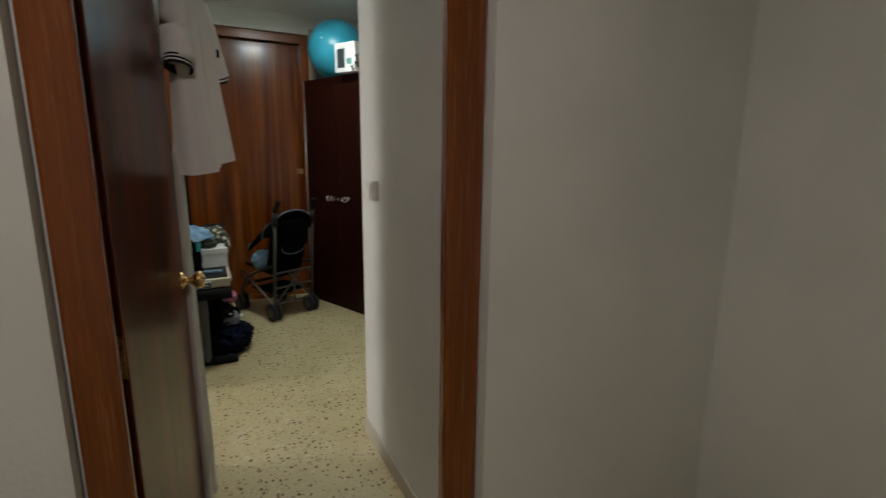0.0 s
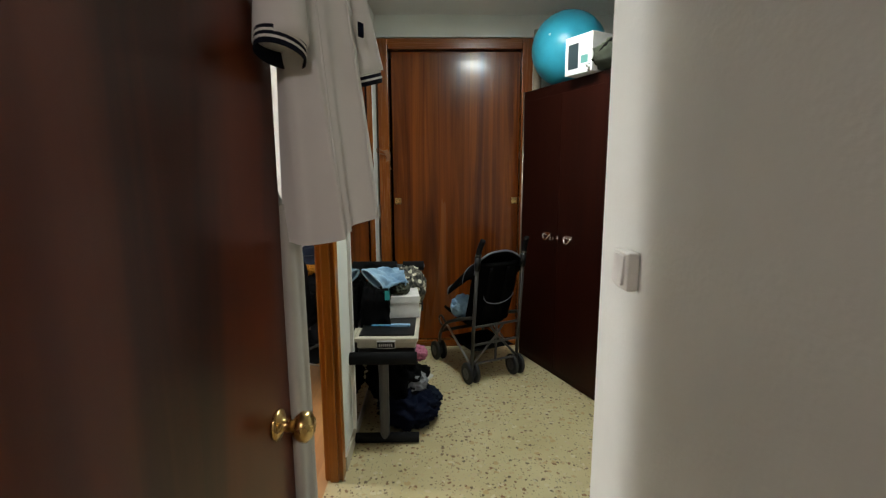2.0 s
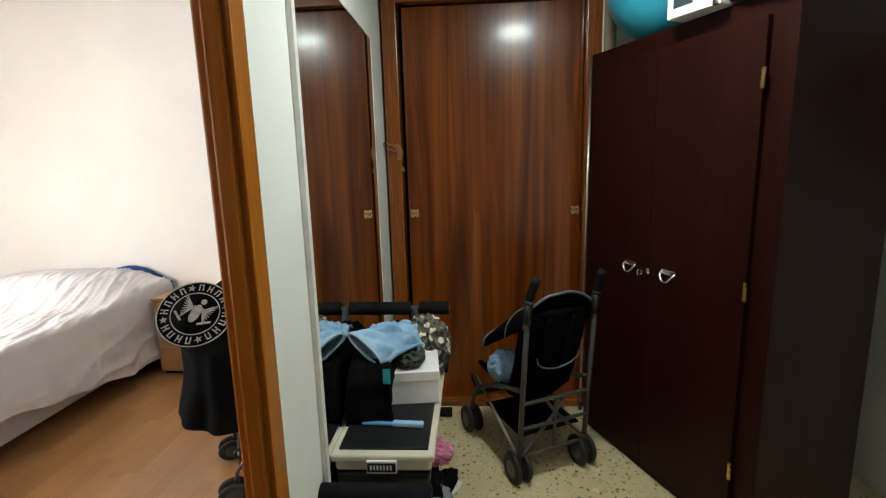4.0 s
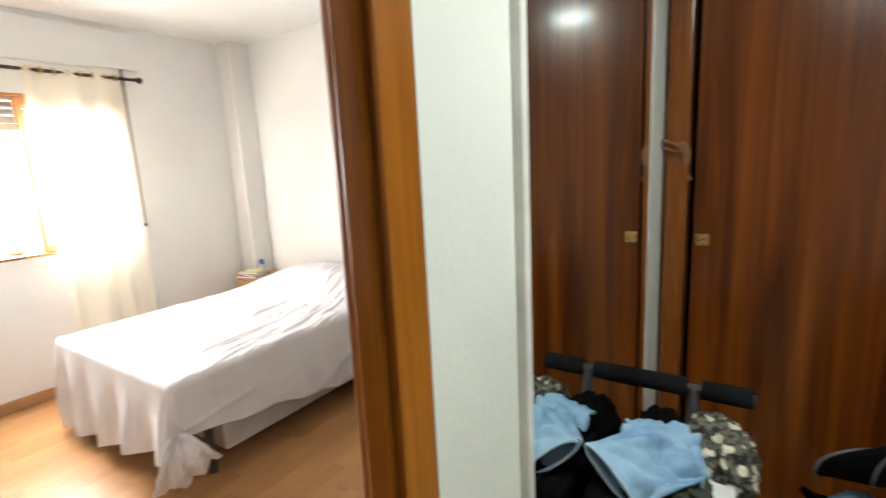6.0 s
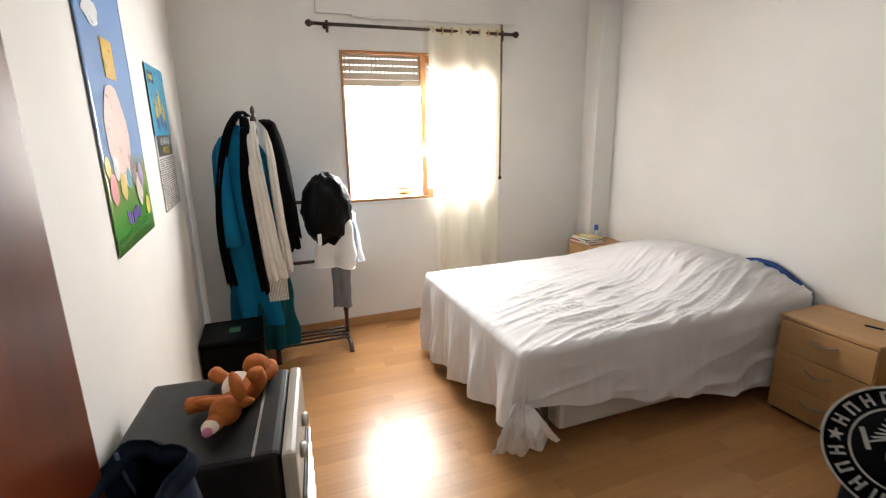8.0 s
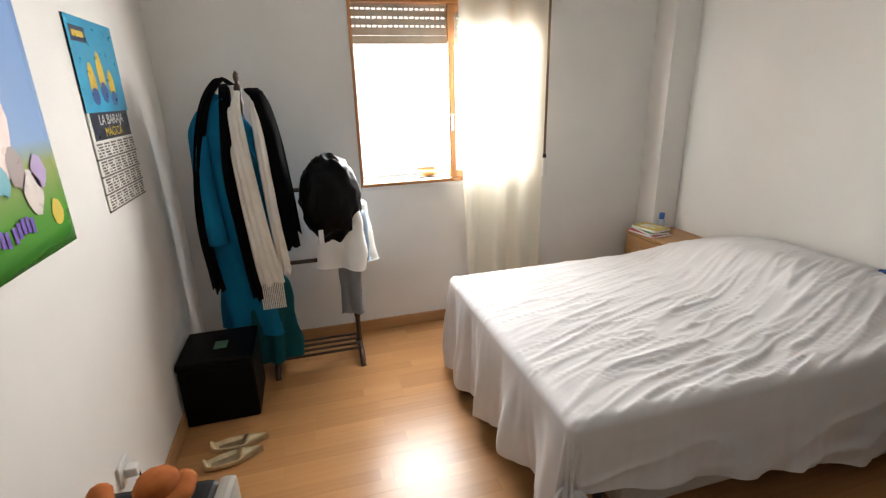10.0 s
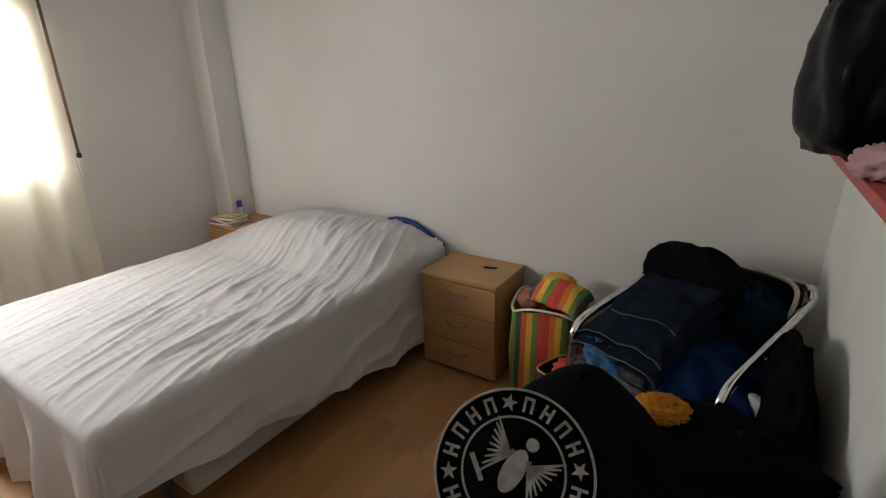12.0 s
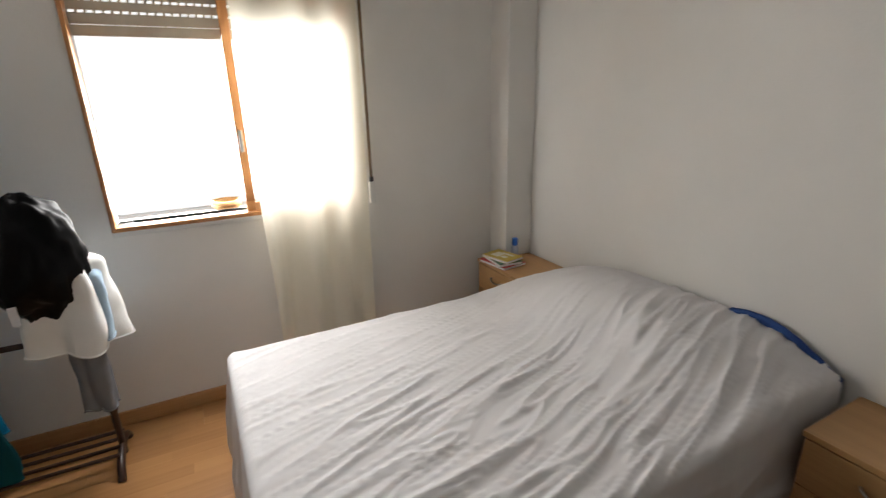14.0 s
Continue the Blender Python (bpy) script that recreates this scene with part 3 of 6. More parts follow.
BX0, BX1, BF, BH = -1.73, -0.465, -1.475, 0.30
bed = thing("bed", (0, 0, 0), "double bed made up with a crumpled grey-white sheet", "bed")
part("bed_base", box(-1.68, -0.53, -1.23, 0.29, 0.10, 0.30, 0.025), VALANCE, bed, "white upholstered bed base")
part("mattress", box(BX0 + 0.02, BX1 - 0.02, BF + 0.02, BH, 0.30, 0.535, 0.05, seg=4), VALANCE, bed, "white mattress", True)
for x in (-1.60, -0.59):
    for y in (-1.275, 0.15):
        part("leg", tube([(x, y, 0), (x, y, 0.31)], 0.02, 12), DARK_METAL, bed, "dark round bed leg")


def bed_cloth(u, v):
    a = BX0 - 0.44 + u * (BX1 - BX0 + 0.44 + 0.46)
    b = BF - 0.52 + v * (BH - BF + 0.52)
    r = 0.035
    ox = max(0.0, (BX0 + r) - a, a - (BX1 - r))
    if a > BX1 - r and ox > 0.06:
        ox = 0.06 + (ox - 0.06) * (0.50 + 0.46 * smooth(BF - 0.1, 0.1, b))
    oy = max(0.0, (BF + r) - b)
    if oy > 0.06:
        oy = 0.06 + (oy - 0.06) * (0.97 - 0.30 * smooth(BX0, BX1, a))
    sx = -1 if a < BX0 + r else 1
    h = math.hypot(ox, oy)
    d = max(ox, oy) + 0.12 * min(ox, oy)
    out, down = fold(d, r)
    ux, uy = (ox / h * sx, -oy / h) if h > 0 else (0.0, 0.0)
    x = min(max(a, BX0 + r), BX1 - r) + ux * out
    y = max(b, BF + r) + uy * out
    z = 0.565 - down
    # pillow under the sheet
    pil = math.exp(-((x + 1.10) / 0.56) ** 4) * smooth(-0.42, -0.02, y) * (1 - 0.22 * smooth(0.12, 0.30, y))
    top = 1 - smooth(0.0, 0.06, down)
    z += 0.14 * pil * top
    # long creases running towards the pillow
    sk = x + 0.28 * y + 0.05 * nz(x * 3, y * 2)
    w1 = 1 - abs(nz(sk * 9, y * 1.1, 3.1)) * 2
    w2 = 1 - abs(nz(sk * 19 + 5, y * 1.9, 7.7)) * 2
    w3 = 1 - abs(nz(sk * 33 + 2, y * 4 + 3, 1.7)) * 2
    amp = 0.35 + 0.65 * smooth(-1.45, -0.9, x) * smooth(-1.5, -1.0, y)
    z += top * amp * (0.008 * max(0, w1) ** 5 + 0.011 * max(0, w2) ** 5 + 0.006 * max(0, w3) ** 4 + 0.006 * nz(x * 4, y * 3, 1.0))
    # hanging folds
    if down > r:
        al = (y if ox > oy else x) + 0.6 * math.atan2(oy, ox + 1e-6)
        h = min(1.0, (down - r) / 0.35)
        rip = 0.016 * math.sin(al * 21 + 2 * nz(al * 3, 2.0)) + 0.022 * nz(al * 7, down * 2.5, 4.0) + 0.010 * nz(al * 22, down * 5, 1.0)
        if oy > ox:
            rip *= 1.5
        rip *= 1.0 if oy > ox else 0.6
        if ox >= oy:
            rip += 0.016 * max(0.0, 1 - 2.6 * abs(nz(al * 1.6 - down * 2.4, down * 7.0 + al * 1.5, 8.0))) ** 2 + 0.008 * nz(al * 9, down * 14, 6.0)
        x += ux * (rip + 0.012) * h
        y += uy * (rip + 0.02) * h
        hem = 0.05 * nz(al * 2.3, 9.0)
        z += hem * h
    lowest = 0.014 + 0.012 * abs(nz(x * 25, y * 25))
    if z < lowest:
        e = lowest - z
        x += ux * e * 0.6
        y += uy * e * 0.6
        z = lowest + 0.015 * abs(nz(x * 14, y * 14, 2.0))
    return x, y, z


part("bed_sheet", sheet(260, 280, bed_cloth), SHEET, bed, "crumpled grey-white bed sheet", True)
# the bunched corner of the sheet on the floor


def corner_cloth(u, v):
    """Two wings of spare cloth that fan out below the knot at the corner."""
    long = 0.235 - 0.11 * smooth(0.45, 1.0, u) - 0.03 * math.exp(-((u - 0.60) / 0.08) ** 2)
    fan = v ** 0.7
    side = (u - 0.42) * (0.05 + 0.23 * fan)
    fold = math.sin(u * 19 + v * 1.5) + 0.5 * math.sin(u * 41 + 2.0)
    out = 0.02 + 0.045 * math.sin(math.pi * min(1.0, v * 0.8)) + 0.015 * fan * fold * (0.5 + 0.5 * v)
    px = -0.490 + 0.55 * side + 0.85 * out
    py = -1.455 + 0.84 * side - 0.5 * out
    pz = 0.335 - long * v + 0.025 * fan * nz(u * 5, v * 3, 3.0)
    return px + 0.012 * nz(u * 9, v * 7), py, pz


part("sheet_corner", sheet(90, 30, corner_cloth, thick=0.003), SHEET, bed, "gathered corner of the sheet", True)


def blue_edge(u, v):
    x = -0.86 + 0.39 * u
    t = math.sin(math.pi * min(1, max(0, u)))
    zt = 0.56 + 0.14 * math.exp(-((x + 1.10) / 0.56) ** 4)
    return x, 0.302 + 0.018 * math.sin(v * math.pi) * t - 0.012, zt - 0.10 + 0.100 * v * (0.85 + 0.28 * t) + 0.006 * nz(x * 20, v * 3)


part("blue_pillow", sheet(40, 10, blue_edge, thick=0.02), BLUE_CL, bed, "blue edge of a pillow", True)


def nightstand():
    n = thing("nightstand", (-0.42, 0.0, 0), "beech-effect nightstand with three drawers and metal handles", "nightstand", group="nightstands beside the bed")
    w, d, h = 0.42, 0.33, 0.535
    bm = box(0, 0.018, 0.018, d, 0.02, h - 0.02, 0.001)
    box(w - 0.018, w, 0.018, d, 0.02, h - 0.02, 0.001, bm)
    box(0.018, w - 0.018, d - 0.008, d, 0.02, h - 0.02, 0, bm)
    box(0.018, w - 0.018, 0.018, d - 0.008, 0.02, 0.036, 0, bm)
    part("carcass", bm, BEECH, n)
    part("plinth", box(0.01, w - 0.01, 0.03, d - 0.005, 0.0, 0.02), BLACK_PL, n, "dark plinth")
    part("top_board", box(-0.004, w + 0.004, -0.004, d, h - 0.02, h, 0.003), BEECH_H, n)
    hh = (h - 0.02 - 0.03) / 3
    for i in range(3):
        z0 = 0.025 + i * hh
        dr = part("drawer_front", box(0.003, w - 0.003, 0.0, 0.016, z0 + 0.002, z0 + hh - 0.002, 0.002), BEECH_H, n)
        zc = z0 + hh * 0.62
        pts = arc([(w / 2 - 0.058, 0.0, zc + 0.005), (w / 2 - 0.05, -0.014, zc + 0.004), (w / 2 - 0.02, -0.024, zc - 0.004), (w / 2 + 0.02, -0.024, zc - 0.004), (w / 2 + 0.05, -0.014, zc + 0.004), (w / 2 + 0.058, 0.0, zc + 0.005)], 4)
        part("handle", tube(pts, 0.0045, 8), metal("dark_nickel", (0.30, 0.27, 0.23), 0.25), dr, "curved metal handle", True)
    return n


ns = nightstand()
copy_thing(ns, pose(-2.24, 0.0, 0))
rem = thing("hair_clip", (-0.13, 0.2, 0.5355), "small dark clip lying on the nightstand", "clip", 18)
part("body", box(-0.035, 0.035, -0.006, 0.006, 0, 0.008, 0.003), BLACK_PL, rem)
for i, (c, w, d, r) in enumerate((((0.50, 0.02, 0.02), 0.22, 0.17, 8), ((0.05, 0.16, 0.08), 0.21, 0.15, -6), ((0.55, 0.40, 0.05), 0.20, 0.14, 12))):
    bk = thing("book", (-2.09, 0.075, 0.5355 + i * 0.0165), "thin colourful children's book in a small pile", "book", r, "books on the nightstand")
    part("cover", box(-w / 2, w / 2, -d / 2, d / 2, 0, 0.016, 0.001), plastic("book_cover", c, 0.35), bk)
    part("pages", box(-w / 2 + 0.004, w / 2 + 0.001, -d / 2 - 0.001, d / 2 - 0.004, 0.002, 0.014), CARD_WHITE, bk, "white page block")
    if i == 2:
        bm = bmesh.new()
        for a, b, cc, e in ((-0.06, 0.0, -0.04, 0.03), (0.01, 0.05, -0.03, 0.0), (-0.03, 0.06, 0.02, 0.04)):
            box(a, b, cc, e, 0.016, 0.0166, 0, bm)
        part("cover_print", bm, plastic("book_print", (0.75, 0.72, 0.6), 0.4), bk, "pale print on the cover")
bo = thing("bottle", (-2.14, 0.20, 0.5355), "small clear bottle with a blue cap", "bottle")
gl = part("body", lathe([(0.019, 0), (0.022, 0.005), (0.022, 0.06), (0.014, 0.075), (0.012, 0.082)], 18), plastic("pale_plastic", (0.6, 0.65, 0.7), 0.15), bo, "pale clear bottle", True)
part("cap", lathe([(0.017, 0.078), (0.018, 0.082), (0.018, 0.118), (0.014, 0.122)], 18), plastic("blue_cap", (0.02, 0.09, 0.36), 0.3), bo, "blue cap", True)

# ---- window wall: curtain and rod ----
rod = thing("curtain_rod", (WX + 0.075, -1.27, 2.125), "dark curtain rod with ball finials and brackets", "curtain rod")
part("rod", tube([(0, -0.72, 0), (0, 0.70, 0)], 0.011, 12), RACK_WOOD, rod, "", True)
for s, y in ((-1, -0.72), (1, 0.70)):
    f = part("finial", lathe([(0.008, 0), (0.014, 0.004), (0.011, 0.012), (0.02, 0.02), (0.024, 0.032), (0.018, 0.046), (0.008, 0.054), (0.001, 0.056)], 16), RACK_WOOD, rod, "", True)
    f.matrix_basis = pose(0, y, 0, -90 * s)
for y in (-0.64, 0.62):
    bm = tube([(-0.07, 0, 0), (0.0, 0, 0)], 0.006, 8)
    tube([(0.0, 0, 0.022), (0, 0, -0.05)], 0.009, 10, bm)
    tube([(-0.075, 0, 0), (-0.068, 0, 0)], 0.02, 12, bm)
    br = part("bracket", bm, RACK_WOOD, rod)
    br.matrix_basis = pose(0, y, 0)
curtain = thing("curtain", (WX + 0.075, -1.0, 0), "sheer cream eyelet curtain drawn half across the window", "curtain")


def voile(u, v):
    z = 2.155 - v * 2.11
    wide = 1 + 0.10 * smooth(0.2, 1.0, v)
    y = -0.228 + 0.565 * u + 0.02 * v * nz(u * 2, v * 2) + 0.05 * v * (0.5 - u)
    amp = 0.019 + 0.018 * v
    x = amp * math.sin(u * 2 * math.pi * 3.0 + 0.9 * v + 1.6 * nz(u * 3, v * 1.5)) * (0.7 + 0.5 * nz(u * 4, 7.0)) + 0.012 * nz(u * 9, v * 4, 2) * v + 0.02 * v
    return x, y, z


part("voile", sheet(110, 60, voile), VOILE, curtain, "sheer cream voile", True)
for k in range(8):
    u = (k + 0.5) / 8
    g = bmesh.new()
    ring = [(0.021 * math.cos(t), 0.0, 0.021 * math.sin(t)) for t in (2 * math.pi * i / 18 for i in range(18))]
    tube(ring, 0.005, 6, g, close=True)
    e = part("eyelet", g, BRASS, curtain, "metal eyelet ring", True)
    e.matrix_basis = pose(0.0, -0.228 + 0.565 * u, 2.125)

# ---- clothes valet with clothes ----
valet = thing("clothes_valet", (-2.07, -2.13, 0), "dark turned wood clothes stand with two posts", "clothes stand")
prof = [(0.014, 0.0), (0.014, 0.3), (0.02, 0.32), (0.013, 0.36), (0.014, 0.9), (0.02, 0.93), (0.013, 0.97), (0.013, 1.40), (0.02, 1.43), (0.012, 1.46), (0.018, 1.49), (0.019, 1.51), (0.008, 1.53), (0.014, 1.55), (0.012, 1.57), (0.002, 1.585)]
for y, h in ((-0.28, 1.0), (0.19, 0.70)):
    p = part("post", lathe([(r, 0.03 + z * h) for r, z in prof], 14), RACK_WOOD, valet, "", True)
    p.matrix_basis = pose(0, y, 0)
    bm = tube(arc([(-0.16, y, 0.0), (-0.11, y, 0.05), (0, y, 0.075), (0.11, y, 0.05), (0.16, y, 0.0)], 5), 0.016, 8)
    part("foot", bm, RACK_WOOD, valet, "", True)
for x in (-0.09, -0.03, 0.03, 0.09):
    part("shoe_rail", tube([(x, -0.28, 0.085), (x, 0.19, 0.085)], 0.008, 8), RACK_WOOD, valet)
part("cross_rail", tube([(0, -0.28, 0.62), (0, 0.19, 0.62)], 0.012, 8), RACK_WOOD, valet)
part("upper_rail", tube([(0, -0.28, 1.02), (0, 0.19, 1.02)], 0.012, 8), RACK_WOOD, valet)


def hanging(name, at, w, top, bottom, depth, mat, label, cat, seed, folds=5, flare=0.0, taper=0.35, rz=0.0, thick=0.012, lean=0.0):
    """A garment hung from one point: shoulders above, folds below."""
    t = thing(name, at, label, cat, rz)

    def f(u, v):
        ang = u * 2 * math.pi
        z = top - (top - bottom) * v
        sh = min(1.0, taper + (1 - taper) * smooth(0, 0.16, v)) * (1 + flare * v)
        fo = 1 + (0.10 + 0.16 * v) * math.sin(ang * folds + 3 * nz(v * 1.3, seed)) + 0.22 * nz(math.cos(ang) * 1.6 + seed, math.sin(ang) * 1.6, v * 3)
        x = depth / 2 * math.cos(ang) * sh * fo
        y = w / 2 * math.sin(ang) * sh * fo + lean * v
        zz = z + (0.035 * nz(ang, seed, 2) * v) - 0.05 * (1 - smooth(0, 0.08, v)) * abs(math.sin(ang))
        return x, y, zz

    part("fabric", sheet(56, 44, f), mat, t, "", True)
    part("hem", tube([f(k / 56, 1.0) for k in range(56)], 0.004, 6, close=True), mat, t, "stitched lower hem", True)
    return t


def strand(parent, path, w0, w1, mat, seed, folds=2.5, name="fabric", label="", bulge=0.02):
    """A hanging length of cloth, folded lengthwise, along a line of points."""
    line = arc(path, 8)
    m = len(line) - 1

    def f(u, v):
        q = v * m
        k = min(int(q), m - 1)
        c = line[k].lerp(line[k + 1], q - k)
        w = w0 + (w1 - w0) * v
        pleat = 0.0045 * math.sin(u * folds * 2 * math.pi + 2.2 * nz(v * 2.2, seed)) + 0.013 * nz(u * 3 + seed, v * 5)
        return c + Vector((bulge * math.sin(math.pi * u) + pleat, (u - 0.5) * w * (1 + 0.10 * nz(v * 5, seed, 2.0)), 0.03 * v ** 4 * nz(u * 4, seed, 5.0)))

    return part(name, sheet(26, 60, f, thick=0.006), mat, parent, label, True)


gown = hanging("dressing_gown", (-2.05, -2.52, 0), 0.27, 1.52, 0.27, 0.17, TEAL, "teal blue fleece dressing gown on the clothes stand", "dressing gown", 1.0, 5, 0.14, 0.42, lean=0.05)
for y_ in (-0.085, 0.09):
    part("sleeve", tube(arc([(0.06, y_ * 0.8, 1.40), (0.085, y_, 1.15), (0.09, y_ * 1.1 + 0.02, 0.80)], 6), 0.04, 12, radii=[0.032 + 0.0014 * k for k in range(13)]), TEAL, gown, "hanging teal sleeve", True)
part("collar", sheet(14, 20, lambda u, v: (0.085 + 0.012 * math.sin(math.pi * u), 0.085 + 0.075 * v - 0.07 * u * (1 - v), 1.50 - 0.30 * v - 0.02 * u), thick=0.006), TEAL, gown, "turned teal collar", True)
hanging("teal_skirt", (-2.03, -2.41, 0), 0.20, 0.62, 0.09, 0.12, TEAL_DK, "dark teal cloth under the dressing gown", "garment", 2.0, 6, 0.25, 0.7)
scarf = thing("black_scarf", (0, 0, 0), "long black scarf looped over the clothes stand", "scarf")
strand(scarf, [(-2.08, -2.430, 1.55), (-2.02, -2.485, 1.57), (-1.975, -2.565, 1.43), (-1.96, -2.630, 1.12), (-1.96, -2.650, 0.82), (-1.955, -2.630, 0.56)], 0.032, 0.05, BLACK_CL, 3.0, label="black scarf end")
strand(scarf, [(-2.06, -2.470, 1.55), (-1.97, -2.460, 1.49), (-1.925, -2.485, 1.16), (-1.915, -2.465, 0.85), (-1.915, -2.430, 0.50)], 0.035, 0.07, BLACK_CL, 4.0, label="longer black scarf end")
ivory = thing("ivory_scarf", (0, 0, 0), "ivory wool scarf with a long fringe", "scarf")
strand(ivory, [(-2.04, -2.430, 1.52), (-1.95, -2.435, 1.40), (-1.905, -2.415, 1.10), (-1.90, -2.390, 0.80), (-1.90, -2.365, 0.58)], 0.05, 0.115, IVORY_CL, 5.0, 3.5, label="wide ivory scarf end")
strand(ivory, [(-2.04, -2.340, 1.52), (-1.965, -2.335, 1.36), (-1.935, -2.320, 1.02), (-1.93, -2.295, 0.62)], 0.03, 0.055, IVORY_CL, 5.6, 2.0, label="narrow ivory scarf end")
coat = thing("black_jacket", (0, 0, 0), "black jacket hanging from the clothes stand", "jacket")
strand(coat, [(-2.06, -2.350, 1.53), (-2.0, -2.315, 1.47), (-1.98, -2.275, 1.18), (-1.98, -2.255, 0.74)], 0.06, 0.085, BLACK_CL, 6.0, 1.5, label="black jacket front", bulge=0.035)
strand(coat, [(-2.07, -2.320, 1.50), (-2.05, -2.290, 1.40), (-2.04, -2.255, 1.10), (-2.04, -2.240, 0.80)], 0.05, 0.08, BLACK_CL, 6.6, 1.5, name="sleeve", label="black jacket sleeve", bulge=0.03)
fr = thing("scarf_fringe", (-1.895, -2.375, 0.38), "twisted ivory fringe of the scarf", "fringe")
for k in range(13):
    y = -0.05 + 0.009 * k
    part("tassel", tube([(0.01 * nz(k, 1), y, 0.215), (0.012 * nz(k, 2), y + 0.006 * nz(k, 4), 0.12), (0.02 * nz(k, 3), y + 0.012 * nz(k, 5), 0.06)], 0.0035, 5), IVORY_CL, fr)
bg = thing("black_bag", (-2.0, -2.03, 0.97), "black shiny bag slung over the clothes stand", "bag", 10)
part("body", lump(0.12, 0.145, 0.215, 8.0, 0.13, 1.9, None, 64), BLACK_BAG, bg, "", True)
part("tag", box(0.10, 0.104, -0.10, -0.075, -0.20, -0.13, 0.001), CARD_WHITE, bg, "small white tag")
hanging("white_shirt", (-2.03, -1.97, 0), 0.23, 0.98, 0.60, 0.17, WHITE_CL, "white shirt hung over the stand's rail", "shirt", 9.0, 4, 0.25, 0.55)
hanging("blue_shirt", (-2.05, -1.90, 0), 0.12, 0.92, 0.62, 0.13, cloth("pale_blue_cotton", (0.35, 0.45, 0.55), (0.28, 0.38, 0.48)), "pale blue shirt behind the white one", "shirt", 9.7, 4, 0.2, 0.6)
hanging("grey_trousers", (-2.04, -1.955, 0), 0.12, 0.66, 0.30, 0.10, GREY_CL, "grey trousers hanging from the stand", "trousers", 10.0, 3, -0.1, 0.8)

cube = thing("storage_cube", (-1.79, -2.645, 0), "black leatherette storage cube against the wall", "storage box")
part("body", box(-0.165, 0.165, -0.165, 0.165, 0.0, 0.30, 0.012), BLACK_BAG, cube)
part("lid", box(-0.17, 0.17, -0.17, 0.17, 0.30, 0.335, 0.012), BLACK_BAG, cube)
part("green_label", box(-0.03, 0.05, -0.02, 0.04, 0.335, 0.337), plastic("green_label", (0.02, 0.12, 0.06), 0.4), cube, "small green label")


def shoe():
    s = thing("ballet_shoe", (-1.335, -2.57, 0), "champagne metallic ballet flat on the floor", "shoe", 12, "pair of ballet flats")

    def f(u, v):
        y = -0.12 + 0.24 * u
        w = 0.041 * (math.sin(math.pi * min(1, max(0.0, u * 0.93 + 0.06))) ** 0.55) * (1.0 if u < 0.6 else 1.0 - 0.55 * (u - 0.6) / 0.4)
        a = math.pi * v
        opening = smooth(0.02, 0.12, u) * (1 - smooth(0.52, 0.66, u))
        h = (0.048 if u < 0.3 else 0.048 - 0.02 * smooth(0.3, 1, u))
        zz = 0.006 + h * math.sin(a) * (1 - opening * 0.92 * smooth(0.35, 0.8, math.sin(a)))
        return math.cos(a) * w, y, zz

    part("upper", sheet(30, 20, f), GOLD_SHOE, s, "champagne leather upper", True)
    bm = sheet(24, 6, lambda u, v: ((v - 0.5) * 0.07 * (math.sin(math.pi * min(1, max(0, u * 0.93 + 0.06))) ** 0.5) * (1.0 if u < 0.6 else 1.0 - 0.5 * (u - 0.6) / 0.4), -0.12 + 0.24 * u, 0.002), thick=0.006)
    part("sole", bm, CREAM_PL, s, "cream insole")
    return s


sh = shoe()
copy_thing(sh, pose(-1.43, -2.555, 0, 0, 0, 4))

# ---- poster wall ----


def flat(name, at, w, h, mat, label, cat):
    t = thing(name, at, label, cat)
    return t


def panel(parent, name, x0, x1, z0, z1, mat, lift, label=""):
    """A printed patch on a wall sheet facing +y."""
    return part(name, box(x0, x1, 0.0, lift, z0, z1), mat, parent, label)


def blob(parent, name, x, z, rx, rz_, mat, lift, label="", n=18, wob=0.0):
    bm = bmesh.new()
    vs = [bm.verts.new((x + rx * math.cos(t) * (1 + wob * nz(math.cos(t) * 2 + x * 9, math.sin(t) * 2)), lift, z + rz_ * math.sin(t) * (1 + wob * nz(math.cos(t) * 2, math.sin(t) * 2 + x * 7)))) for t in (-2 * math.pi * k / n for k in range(n))]
    bm.faces.new(vs)
    return part(name, bm, mat, parent, label)


def ink(name, c, rough=0.28):
    return plastic("print_" + name, c, rough)


poster = thing("poster", (-0.83, PY + 0.002, 1.10), "glossy children's poster with a bright landscape", "poster")


def curl(u, v):
    x = -0.27 + 0.54 * u
    return x, 0.003 + 0.0015 * nz(u * 3, v * 3), 1.14 * v


n_ = Nodes("print_sky_to_grass", 0.16)
sep_ = n_.t.nodes.new("ShaderNodeSeparateXYZ")
n_.link(n_.co, sep_.inputs[0])
POSTER_MAT = n_.color(n_.ramp(sep_.outputs[2], [(0.0, (0.05, 0.22, 0.03)), (0.10, (0.10, 0.34, 0.05)), (0.24, (0.36, 0.42, 0.16)), (0.30, (0.30, 0.45, 0.72)), (1.0, (0.16, 0.33, 0.70))])).m
part("print", sheet(20, 20, curl, thick=0.0006), POSTER_MAT, poster, "printed sky and grass", True)
L_ = 0.0055
blob(poster, "cloud", 0.12, 0.72, 0.075, 0.04, ink("cloud", (0.8, 0.84, 0.88)), L_, "white printed cloud", 22, 0.5)
blob(poster, "cloud", -0.05, 0.98, 0.10, 0.07, ink("cloud_b", (0.75, 0.80, 0.88)), L_, "white printed cloud", 22, 0.5)
blob(poster, "balloon", 0.02, 1.02, 0.13, 0.16, ink("balloon", (0.62, 0.16, 0.16)), L_ + 0.001, "red printed balloon")
